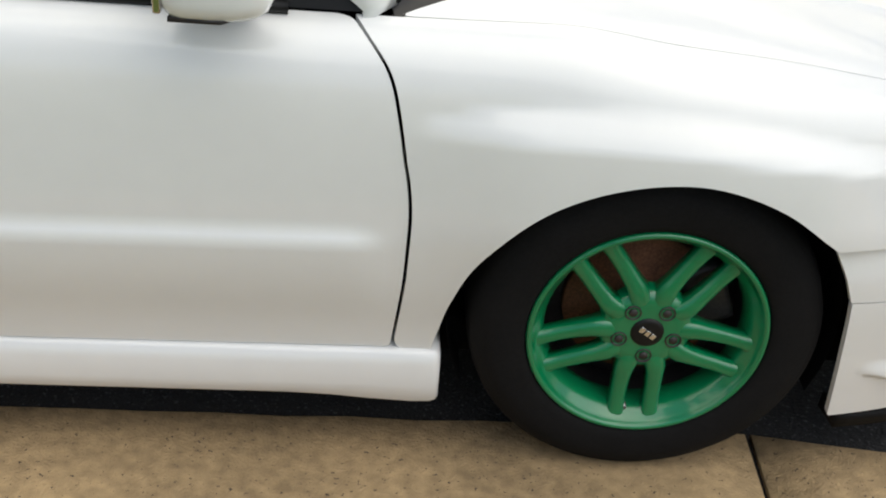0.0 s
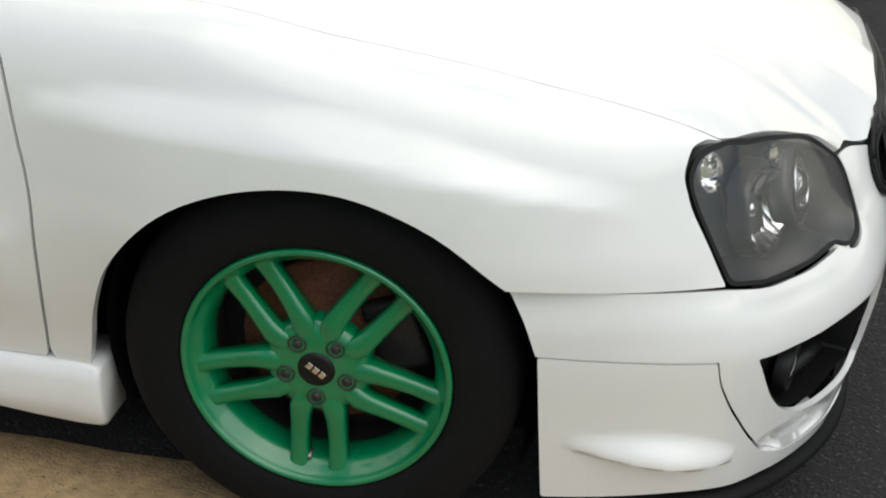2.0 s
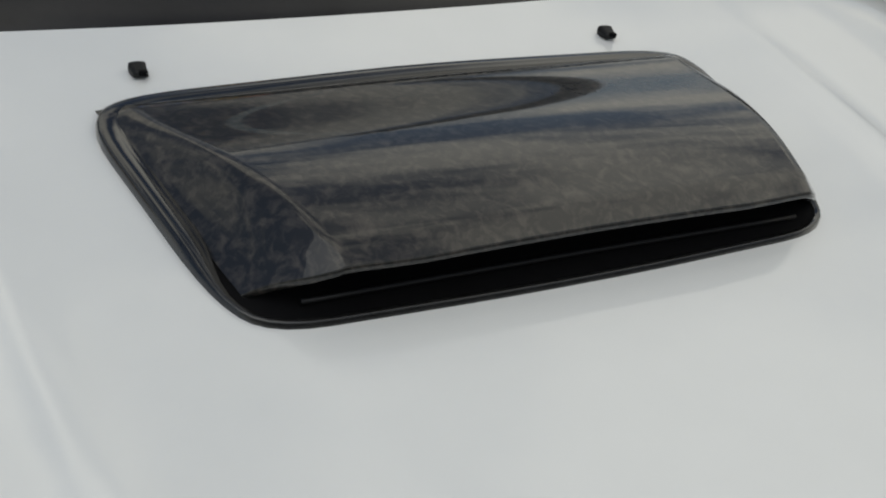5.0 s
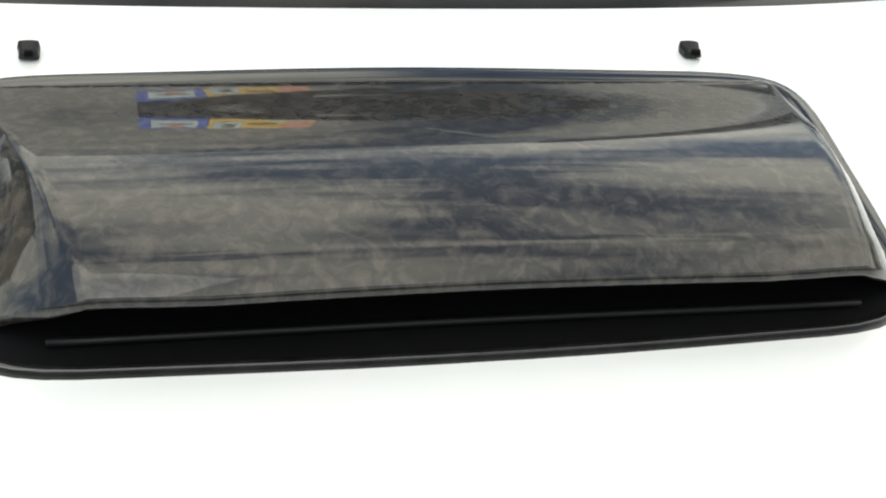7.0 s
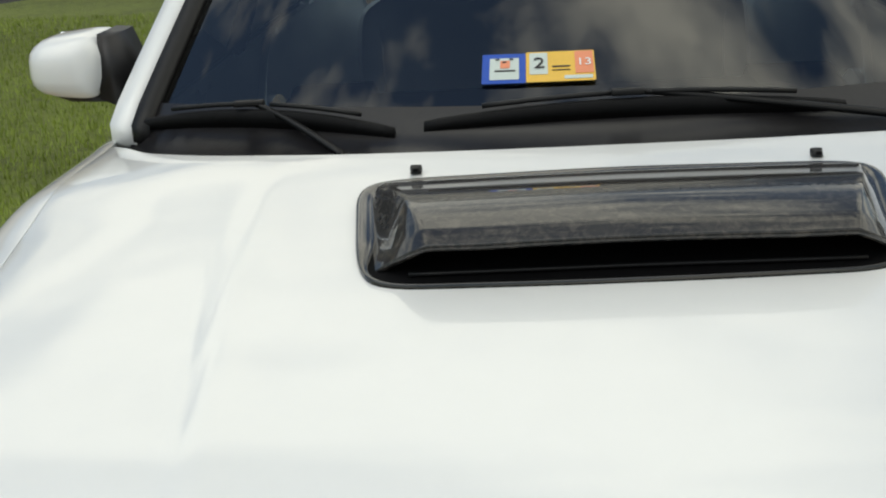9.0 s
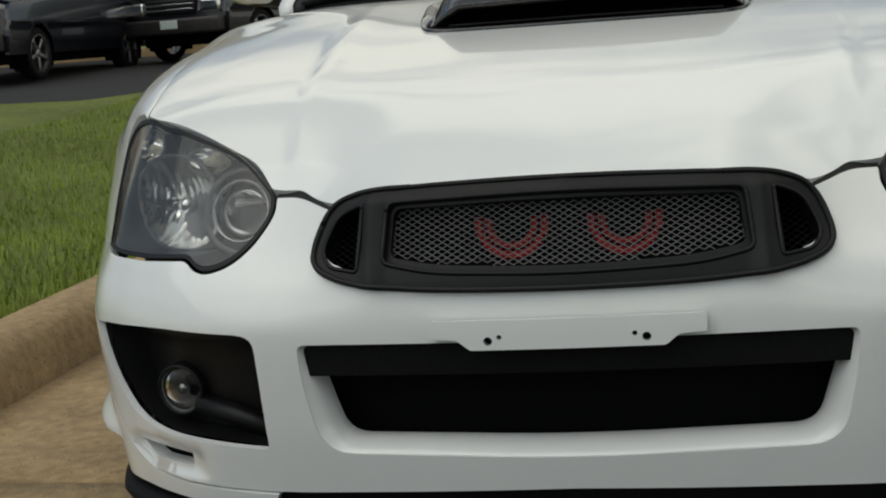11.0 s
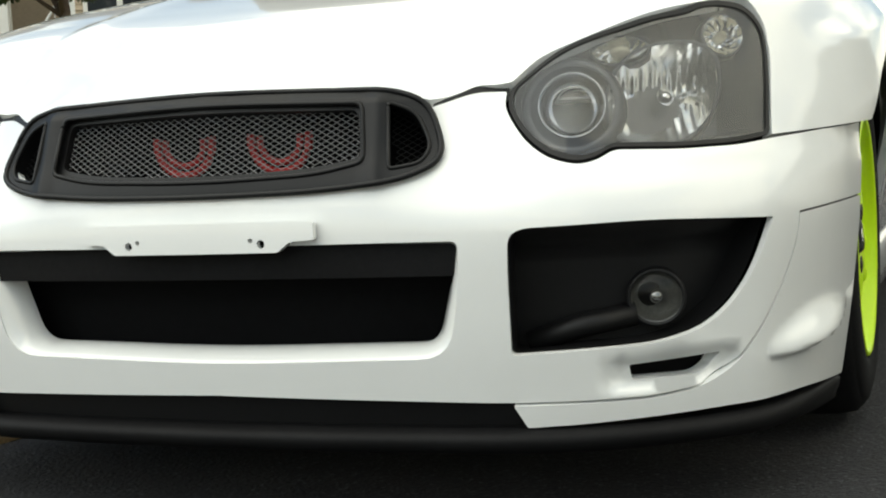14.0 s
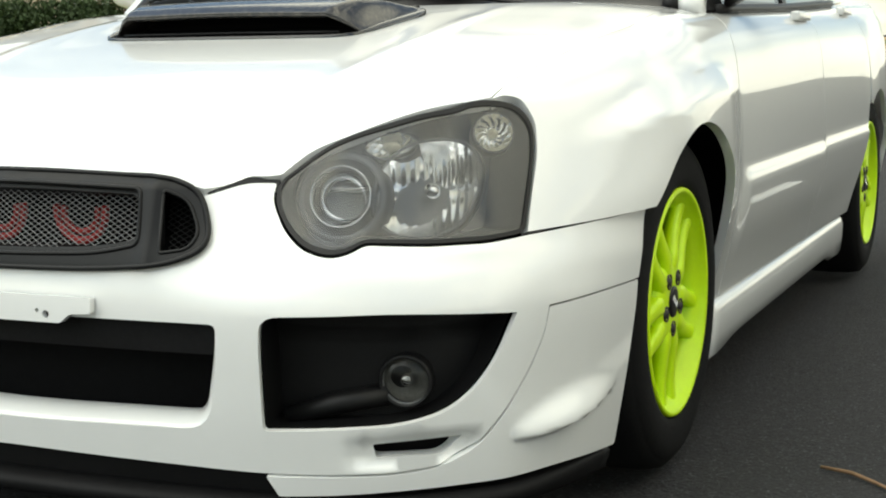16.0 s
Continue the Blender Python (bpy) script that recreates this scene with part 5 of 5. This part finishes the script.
# ---- parked cars round about ----
def parked_car(name, label, paint, prof, glass, w, belt, axles, sill, spokes=5, grille=True, pale_lamp=True, arch_r=.37):
    """A simple car: prof lists (x, z, width factor) from the nose over the roof to the tail; glass lists the spans that are windows."""
    root = empty(name, label, "car")
    x0, x1 = prof[0][0], prof[-1][0]
    ys = np.array([-1, -.94, -.8, -.4, 0, .4, .8, .94, 1])
    for i in range(len(prof) - 1):
        a, b = prof[i], prof[i + 1]
        rows = []
        for t in np.linspace(0, 1, 5):
            x, z, f = (a[k] + (b[k] - a[k]) * t for k in range(3))
            rows.append([(x - .10 * abs(y) ** 3 * (1 if i < 3 else 0), y * w * f, z - .05 * abs(y) ** 5) for y in ys])
        part("window_glass" if i in glass else "body_panel", sweep(rows, closed=False), PANE if i in glass else paint, root)
    for s in (1, -1):
        # side below the window line, with the wheel openings
        line = [(x0 - .10, sill)]
        for ax in axles:
            line += [(ax + arch_r * math.cos(t), max(sill, .34 + arch_r * math.sin(t))) for t in np.linspace(-.35, math.pi + .35, 18)]
        line += [(x1 + .04, sill), (x1 + .02, belt - .05)]
        for p in reversed(prof):
            line.append((p[0] - (.10 if p[0] > prof[3][0] else 0), min(p[1] - .05, belt)))
        line = [p for i, p in enumerate(line) if i == 0 or math.hypot(p[0] - line[i - 1][0], p[1] - line[i - 1][1]) > .01]
        part("side_panel", panel(line, [], lambda x, z, s=s: (x, s * (w - .05 * ((z - .6) / .5) ** 2 + .012 * math.exp(-((z - .72) / .03) ** 2)), z), .08, .06, edge=.04, about=(0, 0, .5)), paint, root)
        cab = [p for p in prof if p[1] > belt + .04]
        glass_rows = [[(p[0], s * w * (1 - .02), belt - .02), (p[0], s * (w * p[2] - .01), p[1] - .06)] for p in [(cab[0][0] + .25, belt, 1)] + cab + [(cab[-1][0] - .2, belt, 1)]]
        part("side_window", sweep(glass_rows, closed=False), PANE, root)
        for ax in axles:
            m = Matrix.Translation((ax, s * (w - .03), .34)) @ (Matrix.Identity(4) if s > 0 else Matrix.Rotation(math.pi, 4, "Z"))
            wh = part("wheel", lathe([(.24, -.19), (.31, -.20), (.335, -.17), (.34, -.10), (.335, -.03), (.315, .0), (.27, .008), (.235, .002), (.225, -.01)], 48), TYRE, root, matrix=m)
            rim2 = part("rim", lathe([(.235, -.15), (.222, -.05), (.226, -.012), (.236, .002), (.238, .006), (.230, .004)], 48), STEEL if spokes else DARKSTEEL, wh)
            part("hub", lathe([(.0, -.004), (.03, -.005), (.05, -.012), (.06, -.03)], 24), STEEL, rim2)
            for k in range(spokes):
                rr = []
                for r, hw, y in ((.03, .026, -.012), (.10, .020, -.010), (.18, .024, -.006), (.228, .036, -.006)):
                    rr.append([(r, y - .03, -hw), (r, y - .004, -hw), (r, y, -hw * .55), (r, y - .006, 0), (r, y, hw * .55), (r, y - .004, hw), (r, y - .03, hw)])
                part("spoke", moved(sweep(rr), Matrix.Rotation(radians(90 + 72 * k), 4, "Y")), STEEL, rim2)
            part("brake_disc", lathe([(0, -.08), (.15, -.08), (.15, -.10)], 32), DARKSTEEL, wh)
            well = [[(ax + arch_r * .99 * math.cos(t), s * y, .34 + arch_r * .99 * math.sin(t)) for t in np.linspace(-.5, math.pi + .5, 16)] for y in (w - .02, w - .30)]
            part("wheel_well", sweep(well, closed=False), MATT, root)
        # lamps
        part("headlamp", plain(box(x0 - .16, s * (w - .42), .66, x0 - .02, s * (w - .10), .84, .03)), REFLECT, root)
    part("under_body", plain(box(x1 + .2, -w + .22, .22, x0 - .25, w - .22, .5, .02)), MATT, root)
    if grille:
        part("front_grille", plain(box(x0 - .06, -.42, .66, x0 + .012, .42, .86, .02)), BLACK, root)
        for z in (.72, .79):
            part("grille_bar", plain(box(x0 + .005, -.41, z - .012, x0 + .022, .41, z + .012, .004)), CHROME, root)
    part("bumper", plain(box(x0 - .12, -w * .93, .38, x0 + .06, w * .93, .60, .04)), DARKSTEEL if grille else paint, root)
    part("number_plate", plain(box(x0 + .06, -.15, .46, x0 + .068, .15, .58, .003)), PALE, root)
    return root


SUV_P = [(.92, .45, .90), (.90, .70, .93), (.84, .95, .94), (.60, 1.04, .95), (-.35, 1.12, .95), (-.95, 1.68, .80), (-1.3, 1.76, .79), (-3.2, 1.74, .78), (-3.65, 1.15, .93), (-3.72, .5, .93)]
suv = parked_car("parked_suv", "dark blue sport utility car parked across the road", DARKPAINT, SUV_P, {4, 7}, .92, 1.10, (0, -2.85), .34)
SED_P = [(.90, .35, .88), (.90, .55, .92), (.78, .72, .94), (.45, .80, .95), (-.45, .92, .95), (-1.25, 1.38, .78), (-1.6, 1.43, .76), (-2.4, 1.38, .76), (-3.1, 1.0, .92), (-3.65, .92, .92), (-3.72, .4, .90)]
neighbour = parked_car("parked_sedan", "pale gold sedan with grey alloy wheels parked alongside", SILVER, SED_P, {4, 7}, .88, .90, (0, -2.7), .22, grille=False, arch_r=.385)
copy_thing(suv, Matrix.Translation((-17.6, -6.6, rise(-17.6, -6.6))) @ Matrix.Rotation(radians(-18), 4, "Z"))
suv.matrix_basis = Matrix.Translation((-14.3, -8.6, rise(-14.3, -8.6))) @ Matrix.Rotation(radians(-2), 4, "Z") @ Matrix.Scale(.97, 4)
neighbour.matrix_basis = Matrix.Translation((.12, 3.06, -.012))

# ---- the house across the road ----
BO, BR, BF = Vector((-23.44, -15.89, 0)), Vector((-.543, .84, 0)), Vector((.84, .543, 0))
BASE = rise(-23.4, -15.9)


def house_pose():
    return Matrix.Translation((BO.x, BO.y, BASE)) @ Matrix((BR, -BF, Vector((0, 0, 1)))).transposed().to_4x4()


house = empty("apartment_house", "tan clapboard house with white window frames across the road", "house")
house.matrix_basis = house_pose()
# the wall, left of, right of and behind the stair recess
wall_me = join(plain(box(-9, 0, -.3, -2.35, .2, 6.4)), plain(box(-1.05, 0, -.3, 2.05, .2, 6.4)), plain(box(-2.5, 1.9, -.3, -.9, 2.1, 6.4)), plain(box(2.05, 1.6, -.3, 9, 1.8, 6.4)), plain(box(-9, 0, 6.2, 9, 6, 6.4)))
wall = part("wall", wall_me, SIDING, house, smooth=False)
part("roof", join(plain(box(-9.4, -.5, 6.4, 9.4, 6.4, 6.55)), plain(box(-9.2, 1.0, 6.55, 9.2, 5.0, 7.6))), DARKSTEEL, house, smooth=False)


def boards(x0, x1, y):
    me = bpy.data.meshes.new("board")
    me.from_pydata([(x0, y, .115), (x1, y, .115), (x1, y - .022, 0), (x0, y - .022, 0), (x0, y, -.002), (x1, y, -.002)], [], [(0, 3, 2, 1), (3, 4, 5, 2)])
    for k in range(46):
        part("board", me, SIDING, wall, smooth=False, matrix=Matrix.Translation((0, 0, .2 + k * .13)))


boards(-9, -2.36, -.004)
boards(-1.04, 2.0, -.004)
boards(2.06, 9, 1.594)


def house_window(a, z0, w, h):
    f = part("window", join(plain(box(a - w / 2 - .09, -.05, z0 - .09, a - w / 2, .02, z0 + h + .09)), plain(box(a + w / 2, -.05, z0 - .09, a + w / 2 + .09, .02, z0 + h + .09)),
                            plain(box(a - w / 2, -.05, z0 + h, a + w / 2, .02, z0 + h + .09)), plain(box(a - w / 2, -.06, z0 - .09, a + w / 2, .02, z0))), WHITEWOOD, house, "white framed sash window", smooth=False)
    part("sash_rail", plain(box(a - w / 2, -.045, z0 + h * .47, a + w / 2, .0, z0 + h * .53)), WHITEWOOD, f, smooth=False)
    part("pane", plain(box(a - w / 2, -.030, z0, a + w / 2, -.024, z0 + h * .47)), PANE, f, smooth=False)
    part("pane", plain(box(a - w / 2, -.040, z0 + h * .53, a + w / 2, -.034, z0 + h)), PANE, f, smooth=False)


for a, z in ((-.36, 1.2), (.36, 1.2), (-.36, 4.0), (.36, 4.0), (-3.9, 1.2), (-3.15, 1.2), (-3.9, 4.0), (-3.15, 4.0), (-6.9, 1.2), (-6.2, 1.2), (-6.9, 4.0), (-6.2, 4.0)):
    house_window(a, z, .60, 1.4)
for a in (-2.35, -1.0, 2.03):
    part("corner_board", plain(box(a - .09, -.05, -.2, a + .09, .06, 6.3)), WHITEWOOD, house, smooth=False)
part("wall_vent", moved(lathe([(0, .02), (.10, .02), (.13, 0), (.13, -.04)], 20), Matrix.Translation((1.05, -.04, 2.45)) @ Matrix.Rotation(math.pi, 4, "Z")), DARKSTEEL, house)
stair = empty("outside_stair", "white railed outdoor stair in the house's recess", "stair")
stair.matrix_basis = house_pose() @ Matrix.Translation((-2.25, .5, 0))
for k in range(9):
    part("tread", plain(box(k * .12, 0, .12 + k * .18, k * .12 + .14, .9, .17 + k * .18)), DARKSTEEL, stair, smooth=False)
    part("baluster", plain(box(k * .12 + .05, -.02, .15 + k * .18, k * .12 + .07, 0, 1.05 + k * .18)), WHITEWOOD, stair, smooth=False)
for z in (.25, 1.05):
    part("rail", tube([(0, -.01, z), (1.08, -.01, z + 1.62)], .03), WHITEWOOD, stair)
part("post", plain(box(-.10, -.08, -.2, .02, .04, 5.8)), WHITEWOOD, stair, smooth=False)
part("post", plain(box(1.10, -.08, -.2, 1.2, .02, 5.8)), WHITEWOOD, stair, smooth=False)

# far kerb, verge and path before the house
for nm, lab, cat, mat, d0, d1, dz in (("far_kerb", "tan concrete kerb across the road", "kerb", CONCRETE, 7.2, 7.6, .13), ("verge", "strip of mown grass before the house", "lawn", EARTH, 4.9, 7.2, .11), ("far_path", "tan concrete path before the hedge", "path", CONCRETE, 3.6, 4.9, .125),
                                      ("house_bed", "dark planted bed along the house", "ground", EARTH, -.5, 3.6, .10)):
    rows = []
    for a in np.linspace(-14, 14, 30):
        rows.append([(*(BO + BR * a + BF * d).xy, rise(*(BO + BR * a + BF * d).xy) + z) for d, z in ((d1, -.05), (d1, dz), ((d0 + d1) / 2, dz), (d0, dz))])
    tagged(part(nm, sweep(rows, closed=False), mat), lab, cat, kind="structure")


def leaf_cloud(centres, count, size, seed, squash=1.0):
    r = np.random.default_rng(seed)
    V, F = [], []
    for c, rad in centres:
        for _ in range(count):
            p = r.normal(size=3)
            p /= np.linalg.norm(p)
            p = np.array(c) + p * np.array((1, 1, squash)) * rad * r.uniform(.55, 1.0)
            u, v = r.normal(size=3), r.normal(size=3)
            u = u / np.linalg.norm(u) * size * r.uniform(.6, 1.3)
            v = np.cross(u, v)
            v = v / (np.linalg.norm(v) + 1e-9) * size * r.uniform(.35, .7)
            o = len(V)
            V += [tuple(p - u), tuple(p + v), tuple(p + u), tuple(p - v)]
            F.append((o, o + 1, o + 2, o + 3))
    return V, F


hedge_c = [((*(BO + BR * a + BF * (1.5 + .25 * math.sin(a * 3))).xy, BASE + .45 + .1 * math.sin(a * 5)), .52 + .08 * math.sin(a * 4)) for a in np.arange(-8, 3.2, .42)]
tagged(part("hedge", leaf_cloud(hedge_c, 1100, .06, 3), HEDGE, smooth=False), "clipped green hedge along the house", "hedge", kind="stuff")


def tree(at, height, crown, seed, leaves=260, size=.12, label="small leafy tree in front of the house"):
    r = np.random.default_rng(seed)
    root = empty("tree", label, "tree", at)
    trunk = [(0, 0, -.1), (.03, .02, height * .25), (-.02, .05, height * .45), (.03, 0, height * .7)]
    part("trunk", tube(trunk, [height * .030, height * .024, height * .019, height * .008], 10), BARK, root)
    cs = []
    for k in range(9):
        a = k * 2.4 + r.uniform(-.4, .4)
        z0 = height * r.uniform(.32, .62)
        tip = (math.cos(a) * crown * r.uniform(.5, .95), math.sin(a) * crown * r.uniform(.5, .95), z0 + height * r.uniform(.10, .34))
        part("limb", tube([(0, 0, z0), (tip[0] * .5, tip[1] * .5, z0 + (tip[2] - z0) * .65), tip], [height * .012, height * .008, height * .003], 6), BARK, root)
        cs += [(tip, crown * r.uniform(.28, .42)), ((tip[0] * .6, tip[1] * .6, tip[2] + height * .05), crown * r.uniform(.25, .4))]
    part("crown", leaf_cloud(cs, leaves, size, seed + 50, .8), LEAF, root, smooth=False)
    return root


tp = BO + BR * -1.0 + BF * 4.2
tree((tp.x, tp.y, rise(tp.x, tp.y)), 4.6, 1.5, 7)

twig = part("twig", tube([(-.12, 1.06, -.006), (-.09, 1.12, -.003), (-.05, 1.17, -.006), (.0, 1.21, -.005)], [.003, .004, .0035, .002], 6), TWIG)
tagged(twig, "dry brown twig lying on the asphalt", "twig")
